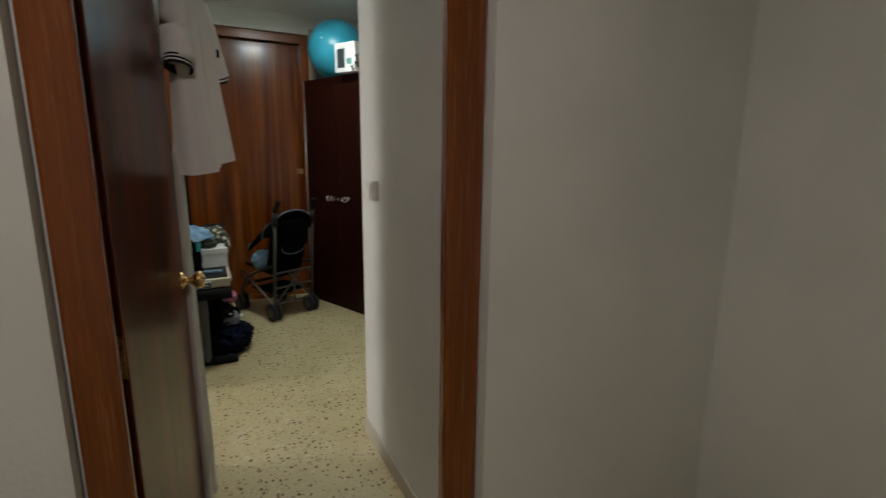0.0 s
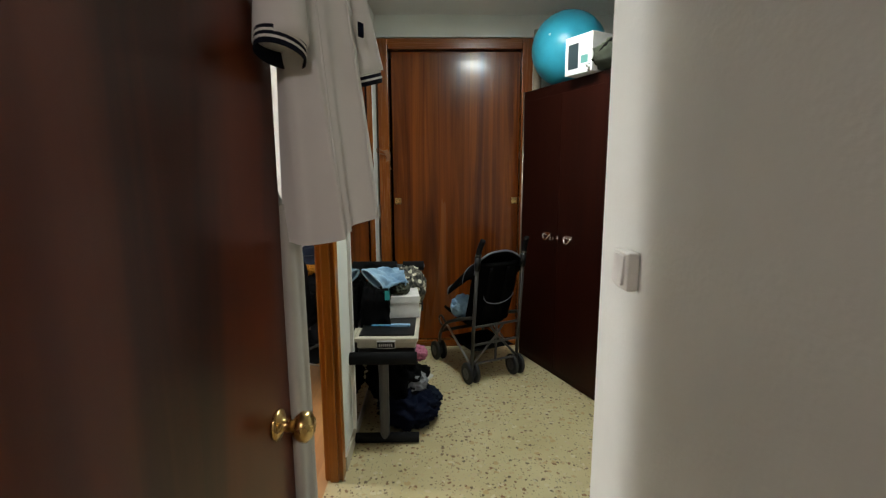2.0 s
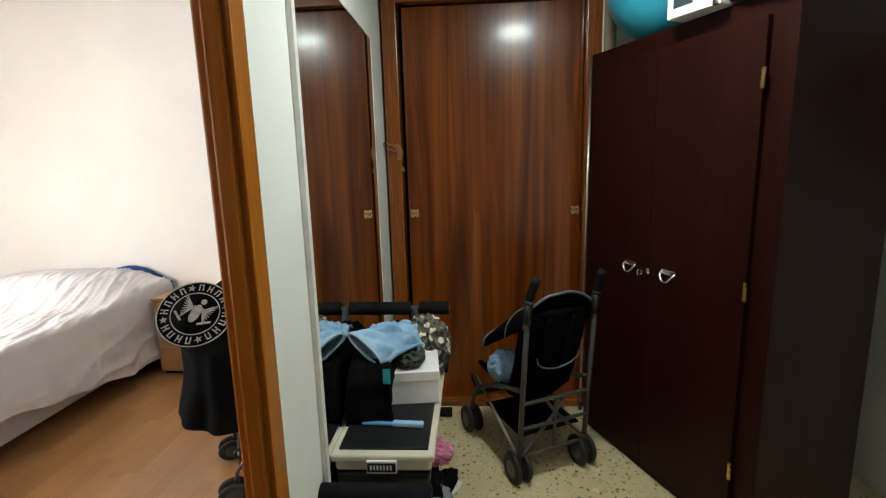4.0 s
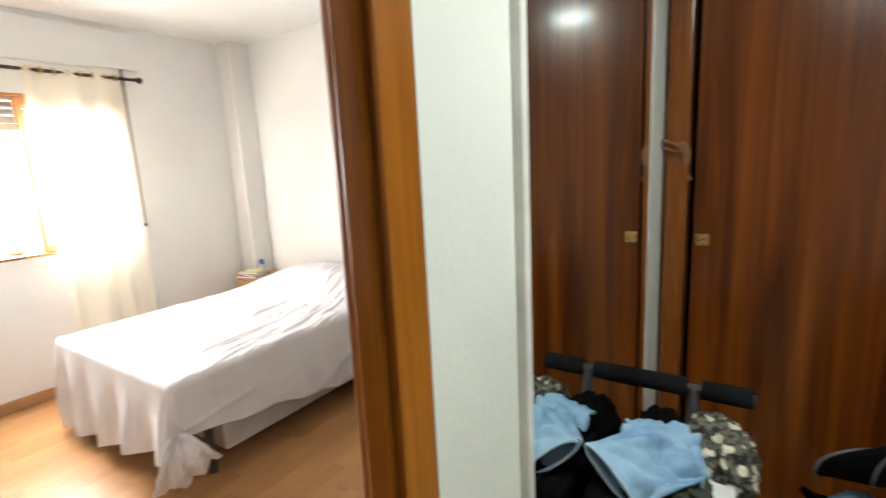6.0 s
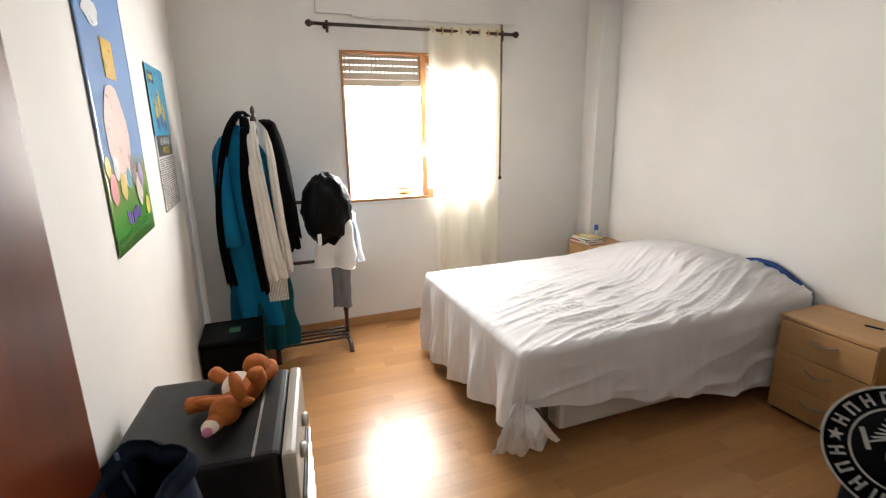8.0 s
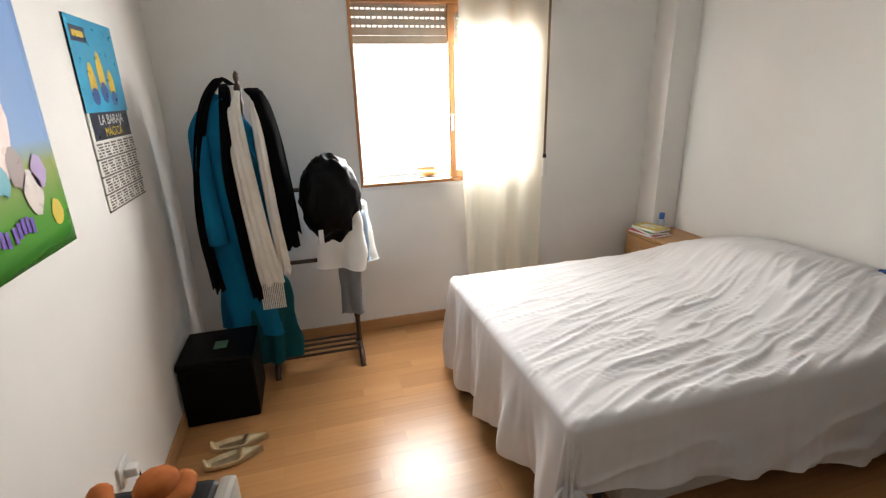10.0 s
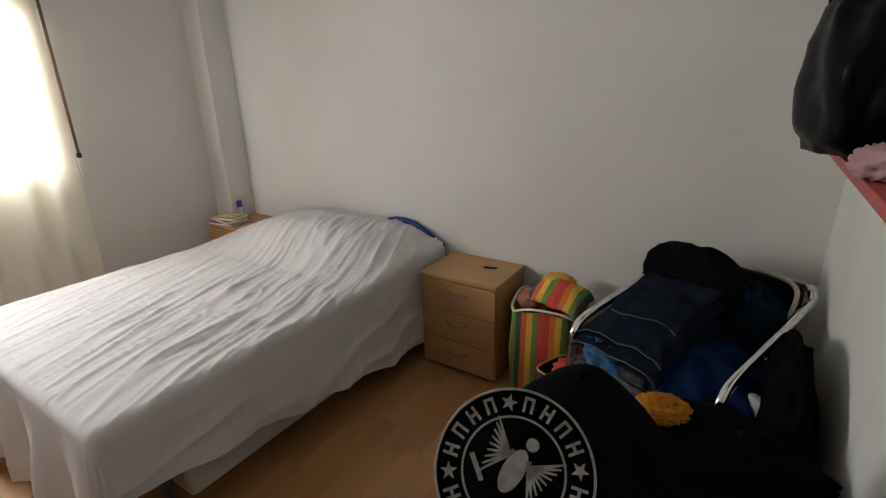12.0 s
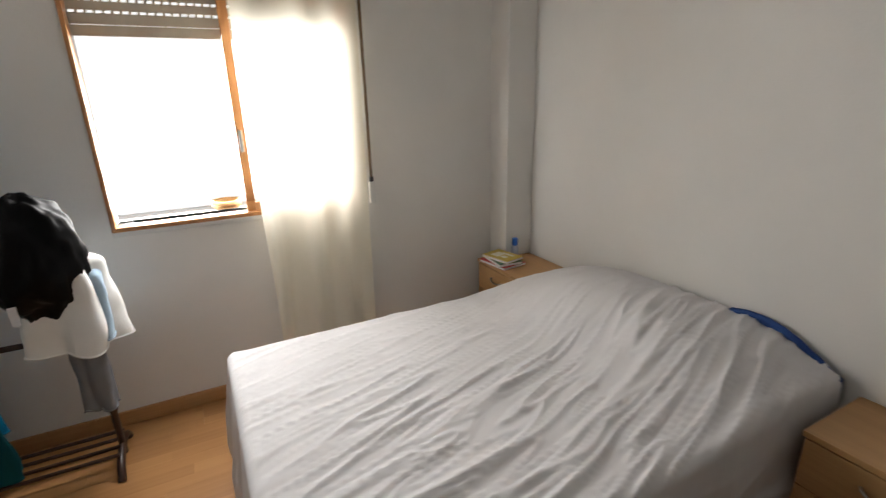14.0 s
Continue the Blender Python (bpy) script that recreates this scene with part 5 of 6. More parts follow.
def pushchair(name, at, rz, label, cloth_mat, trim_mat, group):
    """An umbrella-folding pushchair; it faces -y."""
    p = thing(name, at, label, "pushchair", rz, group)
    for s in (-1, 1):
        x = 0.165 * s
        part("push_tube", tube([(x, 0.215, 0.09), (x, 0.24, 0.40), (x * 0.98, 0.275, 0.80)], 0.0115, 10), GREY_TUBE, p, "grey metal push tube", True)
        part("joint", tube([(x * 0.98, 0.268, 0.73), (x * 0.98, 0.276, 0.81)], 0.019, 12), BLACK_PL, p, "black plastic joint", True)
        part("grip", tube(arc([(x * 0.98, 0.275, 0.80), (x * 0.96, 0.292, 0.86), (x * 0.92, 0.318, 0.915)], 5), 0.0165, 12), FOAM, p, "black foam hand grip", True)
        part("grip_band", tube([(x * 0.975, 0.279, 0.815), (x * 0.972, 0.282, 0.828)], 0.0175, 12), GREY_TUBE, p, "grey band below the grip", True)
        part("front_leg", tube(arc([(x, 0.235, 0.43), (x, 0.05, 0.37), (x * 1.02, -0.13, 0.29), (x * 1.05, -0.21, 0.20), (x * 1.05, -0.225, 0.13)], 5), 0.011, 10), GREY_TUBE, p, "grey metal front leg", True)
        part("footrest_loop", tube(arc([(x * 1.02, -0.13, 0.29), (x * 1.06, -0.19, 0.33), (x * 1.06, -0.225, 0.30), (x * 1.04, -0.19, 0.26)], 5), 0.007, 8), BLACK_PL, p, "black bent loop", True)
        part("side_strut", tube([(x, 0.20, 0.12), (x * 1.02, -0.13, 0.29)], 0.0075, 8), STEEL, p, "pale metal side strut", True)
        for wy, dx in ((-0.24, -0.024), (-0.24, 0.024), (0.205, -0.024), (0.205, 0.024)):
            wx = (x * 1.05 if wy < 0 else x) + dx
            rim = [(rr, zz) for rr, zz in ((0.052, -0.011), (0.063, -0.010), (0.068, -0.004), (0.068, 0.004), (0.063, 0.010), (0.052, 0.011))]
            w = part("wheel", lathe(rim, 26), RUBBER, p, "black tyre", True)
            w.matrix_basis = pose(wx, wy, 0.068, 0, 90)
            hub = part("hub", lathe([(0.05, -0.007), (0.05, 0.007), (0.034, 0.012), (0.012, 0.012), (0.002, 0.014)], 18), DARK_METAL, w, "dark grey wheel hub")
        part("fork", tube([(x * 1.05, -0.225, 0.14), (x * 1.05, -0.24, 0.068)], 0.012, 8), BLACK_PL, p, "black wheel fork")
        part("axle", tube([(x * 1.05 - 0.036, -0.24, 0.068), (x * 1.05 + 0.036, -0.24, 0.068)], 0.006, 8), BLACK_PL, p, "wheel axle")
    for z in (0.13, 0.255, 0.37):
        part("cross_bar", tube([(-0.165, 0.218 + 0.05 * z, z), (0.165, 0.218 + 0.05 * z, z)], 0.008, 8), GREY_TUBE, p, "grey cross bar")
    for s in (-1, 1):
        part("cross_brace", tube([(0.165 * s, 0.226, 0.13), (0.0, 0.234, 0.30), (-0.05 * s, 0.236, 0.37)], 0.0075, 8), GREY_TUBE, p, "grey cross brace")
    part("centre_bar", tube([(0.0, 0.226, 0.13), (0.0, 0.236, 0.36)], 0.0075, 8), GREY_TUBE, p, "grey upright bar")

    def seat(u, v):
        x = (u - 0.5) * 0.32
        sag = 0.05 * (1 - (2 * u - 1) ** 2)
        if v < 0.6:
            t = v / 0.6
            return x, 0.245 - 0.13 * t + 0.4 * sag + 0.008 * nz(u * 5, v * 6), 0.76 - 0.40 * t
        t = (v - 0.6) / 0.4
        return x, 0.115 - 0.30 * t, 0.36 - sag + 0.03 * t + 0.008 * nz(u * 5, v * 6)

    part("seat", sheet(18, 30, seat, thick=0.018), cloth_mat, p, "dark fabric seat", True)

    def hood(u, v):
        a = math.pi * u
        arch = math.sin(a) ** 0.7 if 0 < u < 1 else 0.0
        back, low = 0.255 - 0.36 * v, 0.70 - 0.20 * v
        return 0.17 * math.cos(a), back + 0.02 * arch - 0.01 * arch * v, low + arch * (0.135 - 0.045 * v) + 0.02 * arch * math.sin(math.pi * v) + 0.005 * nz(u * 6, v * 5)

    part("hood", sheet(28, 16, hood, thick=0.006), cloth_mat, p, "dark fabric hood", True)
    for v_ in (0.0, 0.42, 1.0):
        part("hood_trim", tube([hood(k / 24, v_) for k in range(25)], 0.006 if v_ != 0.42 else 0.004, 6), trim_mat, p, "grey piped hood rim", True)
    part("pocket_trim", tube([(0.105 * math.cos(math.pi * k / 16), 0.255 - 0.02 * math.sin(math.pi * k / 16), 0.565 - 0.065 * math.sin(math.pi * k / 16)) for k in range(17)], 0.003, 6), trim_mat, p, "pale piped trim", True)
    for s in (-0.06, 0.06):
        part("harness", sheet(2, 10, lambda u, v: (s + 0.02 * u, 0.285 - 0.10 * v, 0.74 - 0.36 * v), thick=0.003), BLACK_CL, p, "black harness strap", True)
    part("basket", sheet(10, 10, lambda u, v: ((u - 0.5) * 0.3, 0.20 - 0.32 * v, 0.20 - 0.05 * math.sin(math.pi * u) * math.sin(math.pi * v)), thick=0.005), BLACK_CL, p, "black mesh basket", True)
    part("footrest", tube([(-0.17, -0.20, 0.22), (0.17, -0.20, 0.22)], 0.012, 10), BLACK_PL, p, "black footrest", True)
    return p


TRIM_GREY = plastic("pale_grey_piping", (0.11, 0.115, 0.14), 0.5)
under_jacket = pushchair("pushchair", (0.80, -0.98, 0), -62, "dark umbrella pushchair under a black jacket", BLACK_CL, BLACK_CL, "pushchairs")
under_jacket.matrix_world = pose(0.80, -0.95, 0, 0, 0, -62) @ Matrix.Diagonal((1, 0.9, 0.70, 1))
jk = thing("printed_jacket", (0.69, -1.075, 0.055), "black hooded jacket with a round white print", "jacket", 0)


def jacket(u, v):
    a = u * 2 * math.pi
    z = 0.86 - 0.52 * v
    sh = min(1.0, 0.002 + (v / 0.40)) ** 0.55
    k = 1 + 0.05 * math.sin(a * 5 + v * 2) * v + 0.14 * nz(math.cos(a) * 1.7, math.sin(a) * 1.7, v * 2.4) + 0.04 * v * math.sin(a * 11 + 3 * nz(a, v))
    return ((0.185 + 0.03 * v) * math.cos(a) * sh * k - 0.01 * v, 0.185 * math.sin(a) * sh * k + 0.03 * (1 - v), z + 0.05 * math.sin(a) * sh)


part("fabric", sheet(56, 40, jacket), BLACK_CL, jk, "", True)
part("sleeve", lump(0.20, 0.12, 0.085, 3.3, 0.2, 2.6, None, 44), BLACK_CL, jk, "black sleeve trailing off", True).matrix_basis = pose(0.27, 0.40, 0.50, 0, 6, -10)
# the round print lies on the sloping back
emb = thing("round_print", (0.635, -1.23, 0.82), "round white heraldic print with lettering bars", "print")
EM = cloth("white_print", (0.40, 0.39, 0.37), (0.26, 0.25, 0.24), 30)
emb.matrix_world = look((0.635, -1.23, 0.82), (0.88, -1.93, 1.46), 0) @ pose(0, 0, 0, 0, 180, 28) @ Matrix.Scale(0.70, 4)
part("backing", lathe([(0.19, -0.004), (0.192, 0.0), (0.001, 0.004)], 48), BLACK_CL, emb, "black cloth round", True)
for r, w in ((0.188, 0.0035), (0.122, 0.003)):
    ring = [(r * math.cos(t), r * math.sin(t), 0.0045) for t in (2 * math.pi * k / 60 for k in range(60))]
    part("ring", tube(ring, w, 5, close=True), EM, emb, "white printed ring")
for k in range(20):
    a = 2 * math.pi * k / 20
    if k in (2, 7, 12, 17):
        bm = bmesh.new()
        vs = [bm.verts.new((r_ * math.cos(t), r_ * math.sin(t), 0.006)) for r_, t in ((0.022 if i % 2 == 0 else 0.009, math.pi * i / 5) for i in range(10))]
        bm.faces.new(vs)
        st = part("star", bm, EM, emb, "white printed star")
    else:
        bm = box(-0.013, -0.006, -0.019, 0.019, 0.005, 0.006)
        box(0.006, 0.013, -0.019, 0.019, 0.005, 0.006, 0, bm)
        box(-0.013, 0.013, -0.004 if k % 2 else 0.012, 0.004 if k % 2 else 0.019, 0.005, 0.006, 0, bm)
        st = part("lettering", bm, EM, emb, "white printed lettering bars")
    st.matrix_basis = pose(0.155 * math.cos(a), 0.155 * math.sin(a), 0, 0, 0, math.degrees(a) - 90)
for sgn in (-1, 1):
    for k in range(9):
        t = k / 8
        p0 = Vector((0.02 * sgn, 0.02 + 0.02 * t, 0.006))
        p1 = Vector((sgn * (0.095 - 0.03 * t), 0.085 - 0.13 * t, 0.006))
        dr = (p1 - p0).normalized()
        sd = Vector((-dr.y, dr.x, 0)) * 0.006
        fb_ = bmesh.new()
        fb_.faces.new([fb_.verts.new(q) for q in (p0 - sd, p1 - sd * 0.3, p1 + sd * 0.3, p0 + sd)])
        part("feather", fb_, EM, emb, "white printed feather")
bm = bmesh.new()
join(bm, lathe([(0.026, 0.004), (0.022, 0.007), (0.001, 0.0075)], 20), Matrix.Diagonal((1, 2.1, 1, 1)))
join(bm, lathe([(0.016, 0.004), (0.013, 0.007), (0.001, 0.0075)], 16), pose(0.008, 0.075, 0))
join(bm, box(-0.07, -0.005, -0.085, -0.073, 0.005, 0.006), pose(0, 0, 0, 0, 0, -35))
join(bm, box(0.005, 0.075, -0.07, -0.058, 0.005, 0.006), pose(0, 0, 0, 0, 0, 30))
part("crest", bm, EM, emb, "white printed winged crest")
heap("orange_scarf", (0.80, -0.70, 0.655), (0.06, 0.04, 0.03), cloth("orange_knit", (0.50, 0.22, 0.02), (0.4, 0.15, 0.015), 40), "orange knitted scrap on the pushchair", "cloth", 9.1, (0, 0, 20), 0.25, 4.0)

shelf = thing("wall_shelf", (1.1175, -0.50, 1.245), "red lacquered wall shelf", "shelf")
part("board", box(-0.0675, 0.0675, -0.62, 0.55, 0, 0.022, 0.003), RED_SHELF, shelf)
for y in (-0.45, 0.4):
    part("bracket", box(0.03, 0.0675, y, y + 0.02, -0.10, 0.0, 0.004), RED_SHELF, shelf)
sb = thing("shelf_bag", (1.065, -0.38, 1.268), "black shiny bag on the red shelf", "bag", 0)
bm = lump(0.10, 0.22, 0.20, 11.0, 0.18, 1.3, -0.16, 48)
bmesh.ops.translate(bm, vec=(0, 0, 0.16), verts=bm.verts[:])
part("body", bm, BLACK_BAG, sb, "black shiny body", True)
for y_ in (-0.1, 0.1):
    part("bag_handle", tube(arc([(-0.07, y_ - 0.05, 0.30), (-0.085, y_ - 0.03, 0.40), (-0.085, y_ + 0.03, 0.40), (-0.07, y_ + 0.05, 0.30)], 5), 0.006, 8), BLACK_BAG, sb, "black bag handle", True)
pk = thing("pink_cloth", (1.08, -0.02, 1.268), "small pink cloth on the end of the shelf", "cloth", 0)
bm = lump(0.06, 0.05, 0.02, 12.0, 0.25, 2.5, -0.014, 20)
bmesh.ops.translate(bm, vec=(0, 0, 0.014), verts=bm.verts[:])
part("fabric", bm, PINK_CL, pk, "", True)
pg = thing("pale_pink_cloth", (1.08, -0.74, 1.268), "crumpled pale pink cloth on the red shelf", "cloth", 0)
bm = lump(0.04, 0.05, 0.026, 13.0, 0.4, 3.4, -0.024, 36)
bmesh.ops.translate(bm, vec=(0, 0, 0.024), verts=bm.verts[:])
part("fabric", bm, cloth("dusty_pink", (0.55, 0.36, 0.36), (0.42, 0.25, 0.26)), pg, "", True)

# ---- hall ----
mirror = thing("wall_mirror", (HX, -1.19, 0.06), "tall frameless-looking mirror with a thin white frame", "mirror")
part("glass", box(0.004, 0.012, -0.482, 0.478, 0.02, 1.84), MIRROR, mirror, "silvered mirror glass")
bm = box(0.0, 0.016, -0.505, -0.4825, 0.0, 1.855, 0.002)
box(0.0, 0.0135, 0.4785, 0.486, 0.0, 1.855, 0.001, bm)
box(0.0, 0.0135, -0.4825, 0.4785, 1.8405, 1.855, 0.001, bm)
box(0.0, 0.0135, -0.4825, 0.4785, 0.0, 0.0195, 0.001, bm)
part("mirror_frame", bm, WHITE_PL, mirror, "thin white mirror frame")

ward = thing("wardrobe", (2.31, -0.753, 0), "dark mahogany two-door wardrobe with a key", "wardrobe", math.degrees(math.atan2(-0.927, 0.376)))
# local x runs along its front, local +y into the body
bm = box(-0.20, 0.745, 0.022, 0.52, 0.0, 1.825, 0.003)
part("body", bm, MAHOGANY, ward)
for x0, x1, nm in ((-0.155, 0.2355, "l"), (0.2385, 0.665, "r")):
    dd = part("wardrobe_door", box(x0, x1, 0.002, 0.0215, 0.055, 1.758, 0.003), MAHOGANY, ward)
    hx = 0.135 if nm == "l" else 0.345
    pts = arc([(hx - 0.034, 0.0, 0.915), (hx - 0.03, -0.012, 0.905), (hx - 0.015, -0.018, 0.886), (hx, -0.019, 0.88), (hx + 0.015, -0.018, 0.886), (hx + 0.03, -0.012, 0.905), (hx + 0.034, 0.0, 0.915)], 4)
    part("drop_handle", tube(pts, 0.005, 8), CHROME, dd, "polished drop handle", True)
    part("handle_plate", box(hx - 0.036, hx + 0.036, -0.002, 0.002, 0.905, 0.925, 0.0015), CHROME, dd, "polished handle plate")
for z in (0.28, 0.92, 1.58):
    part("hinge", tube([(0.668, -0.002, z - 0.03), (0.668, -0.002, z + 0.03)], 0.006, 8), BRASS, ward, "small brass hinge")
key = part("key", tube(arc([(0.236, 0.0, 0.90), (0.236, -0.03, 0.90)], 3), 0.003, 6), CHROME, ward, "small key in the lock")
part("key_bow", tube([(0.236, -0.04 + 0.012 * math.cos(t), 0.90 + 0.012 * math.sin(t)) for t in (2 * math.pi * k / 14 for k in range(14))], 0.003, 6, close=True), CHROME, key, "", True)
part("key_plate", lathe([(0.012, 0), (0.012, 0.002), (0.002, 0.003)], 14), CHROME, ward, "lock plate").matrix_basis = pose(0.236, 0.001, 0.90, 90)

ball = thing("exercise_ball", (2.475, -0.80, 1.825), "shiny turquoise exercise ball on top of the wardrobe", "ball")
bm = bmesh.new()
bmesh.ops.create_uvsphere(bm, u_segments=48, v_segments=32, radius=0.222)
for v in bm.verts:
    v.co.z = max(v.co.z, -0.214) + 0.214
part("vinyl", bm, BALL_BLUE, ball, "", True)
part("valve", tube([(-0.15, -0.15, 0.26), (-0.154, -0.154, 0.262)], 0.008, 10), WHITE_PL, ball, "white valve plug")
bxw = thing("printed_box", (2.50, -1.13, 1.826), "white cardboard box with a printed picture", "box", -62)
part("carton", box(-0.10, 0.10, -0.08, 0.08, 0, 0.20, 0.003), CARD_WHITE, bxw)
part("print", box(-0.075, 0.0, -0.0815, -0.08, 0.03, 0.16), plastic("print_dark", (0.03, 0.05, 0.06), 0.4), bxw, "dark printed picture")
part("print", box(0.02, 0.07, -0.0815, -0.08, 0.05, 0.09), plastic("print_green", (0.10, 0.30, 0.28), 0.4), bxw, "green printed patch")
bb = thing("folded_bag", (2.68, -1.38, 1.826), "dark grey folded bag lying on the wardrobe", "bag", -62)
bm = lump(0.24, 0.15, 0.09, 15.0, 0.22, 2.4, -0.07, 36)
bmesh.ops.translate(bm, vec=(0, 0, 0.07), verts=bm.verts[:])
part("body", bm, OLIVE_CL, bb, "", True)
part("strap", tube(arc([(-0.2, -0.12, 0.05), (-0.05, -0.15, 0.12), (0.1, -0.13, 0.13), (0.2, -0.10, 0.06)], 6), 0.008, 6), BLACK_CL, bb, "dark strap", True)
cl = thing("chrome_clamp", (2.47, -1.24, 1.826), "small chrome clamp at the wardrobe's edge", "clamp")
bm = tube([(0, 0, 0), (0, 0, 0.04)], 0.010, 12)
join(bm, tube([(-0.02, 0, 0.03), (0.02, 0, 0.03)], 0.008, 10))
part("body", bm, CHROME, cl, "", True)
rl = thing("roll_of_cloth", (2.355, -0.48, 1.82), "beige rolled blind standing behind the wardrobe", "roll")
part("roll", tube([(0, 0, -1.82), (0, 0, 0.42)], 0.028, 14), cloth("beige_roll", (0.42, 0.34, 0.26), (0.34, 0.27, 0.20)), rl, "", True)

st_ = thing("steel_pole", (2.268, -0.445, 0), "thin steel pole standing between closet and wardrobe", "pole")
part("pole", tube([(0, 0, 0.0), (0.006, 0, 0.95), (0.012, 0.004, 1.84)], 0.0075, 10), STEEL, st_, "", True)
part("end_cap", tube([(0, 0, 0.0), (0, 0, 0.05)], 0.010, 10), BLACK_PL, st_, "black end cap", True)
hk = thing("leather_strap", (1.325, -0.43, 1.39), "tan leather strap poking out beside the closet door", "strap")
part("strap", sheet(4, 16, lambda u, v: (-0.035 + 0.03 * u + 0.03 * v + 0.012 * math.sin(6 * v), 0.045 * v - 0.01, 0.06 - 0.14 * v + 0.012 * u), thick=0.004), cloth("tan_leather", (0.30, 0.15, 0.08), (0.22, 0.10, 0.05)), hk, "", True)
part("loop", tube(arc([(-0.03, -0.01, 0.06), (-0.075, -0.015, 0.075), (-0.07, -0.01, 0.05), (-0.01, 0.0, 0.03)], 6), 0.004, 6), cloth("tan_cord", (0.30, 0.15, 0.08), (0.22, 0.10, 0.05)), hk, "tan cord loop", True)

pushchair("pushchair", (1.93, -0.80, 0), 205, "dark folding pushchair with grey frame and piping", BLACK_CL, TRIM_GREY, "pushchairs")
heap("blue_pouch", (1.83, -0.86, 0.44), (0.07, 0.05, 0.07), DENIM_LT, "small blue cloth tucked into the pushchair", "cloth", 16.0, (0, 0, 0), 0.2, 2.5)

bench = thing("exercise_bench", (1.40, -1.1, 0), "black exercise bench with foam rollers", "exercise bench")
for y, z in ((-0.60, 0.025), (0.58, 0.025)):
    part("floor_bar", tube([(-0.155, y, z), (0.165, y, z)], 0.024, 14), FOAM, bench, "black floor bar with caps", True)
part("front_post", tube([(0.0, -0.60, 0.03), (0.0, -0.60, 0.43)], 0.024, 12), DARK_METAL, bench, "dark metal post")
part("foam_roller", tube([(-0.155, -0.62, 0.44), (0.16, -0.62, 0.44)], 0.03, 16), FOAM, bench, "black foam roller", True)
part("spine", tube(arc([(0.0, -0.60, 0.40), (0, 0.0, 0.38), (0, 0.30, 0.40), (0, 0.58, 0.05)], 6), 0.022, 10), DARK_METAL, bench, "dark metal spine", True)
part("rear_post", tube([(0.02, 0.22, 0.38), (0.02, 0.30, 0.70)], 0.018, 10), DARK_METAL, bench, "dark metal post")
for x0, x1 in ((-0.145, 0.0), (0.04, 0.175)):
    part("foam_roller", tube([(x0, 0.30, 0.70), (x1, 0.30, 0.70)], 0.03, 16), FOAM, bench, "black foam roller", True)
part("roller_axle", tube([(-0.15, 0.30, 0.70), (0.18, 0.30, 0.70)], 0.012, 10), DARK_METAL, bench, "dark metal axle")
part("foam_roller", tube([(-0.145, 0.22, 0.45), (0.17, 0.22, 0.45)], 0.03, 16), FOAM, bench, "black foam roller", True)
part("bench_pad", box(-0.13, 0.15, -0.55, 0.30, 0.415, 0.455, 0.015, seg=3), BLACK_PL, bench, "black padded bench")

tub = thing("storage_tub", (1.41, -1.37, 0.458), "cream plastic storage tub with a dark lid", "storage tub")
bm = box(-0.145, 0.145, -0.275, 0.30, 0.0, 0.05, 0.015, seg=3)
part("tub_body", bm, CREAM_PL, tub, "cream plastic body")
part("lid_rim", box(-0.155, 0.155, -0.285, 0.31, 0.036, 0.058, 0.008, seg=3), CREAM_PL, tub, "cream lid rim")
part("lid", box(-0.135, 0.135, -0.255, 0.29, 0.056, 0.064, 0.003), BLACK_PL, tub, "dark lid panel")
lbl = part("label_plate", box(-0.045, 0.045, -0.293, -0.284, 0.006, 0.046, 0.003), CARD_WHITE, tub, "white label plate")
part("label_field", box(-0.042, 0.042, -0.2945, -0.293, 0.012, 0.040), BLACK_PL, lbl, "dark label field")
bm = bmesh.new()
for i in range(7):
    box(-0.034 + i * 0.0098, -0.0285 + i * 0.0098, -0.2955, -0.2945, 0.019, 0.033, 0, bm)
part("lettering", bm, CARD_WHITE, lbl, "illegible white lettering bars")
knife = thing("blue_brush", (1.42, -1.50, 0.523), "blue handled brush lying on the tub's lid", "brush", -4)
part("handle", box(0.0, 0.10, -0.012, 0.012, 0, 0.014, 0.005), plastic("pale_blue_plastic", (0.28, 0.48, 0.72), 0.35), knife)
part("blade", box(-0.10, 0.0, -0.009, 0.009, 0.002, 0.008, 0.002), plastic("blue_blade", (0.10, 0.28, 0.52), 0.3), knife, "darker blue end")
sbx = thing("shoe_box", (1.465, -1.25, 0.523), "white cardboard shoe box on the tub", "box", 6)
part("carton", box(-0.085, 0.085, -0.11, 0.13, 0, 0.115, 0.002), CARD_WHITE, sbx)
part("lid", box(-0.089, 0.089, -0.114, 0.134, 0.085, 0.120, 0.003), CARD_WHITE, sbx, "white lid")


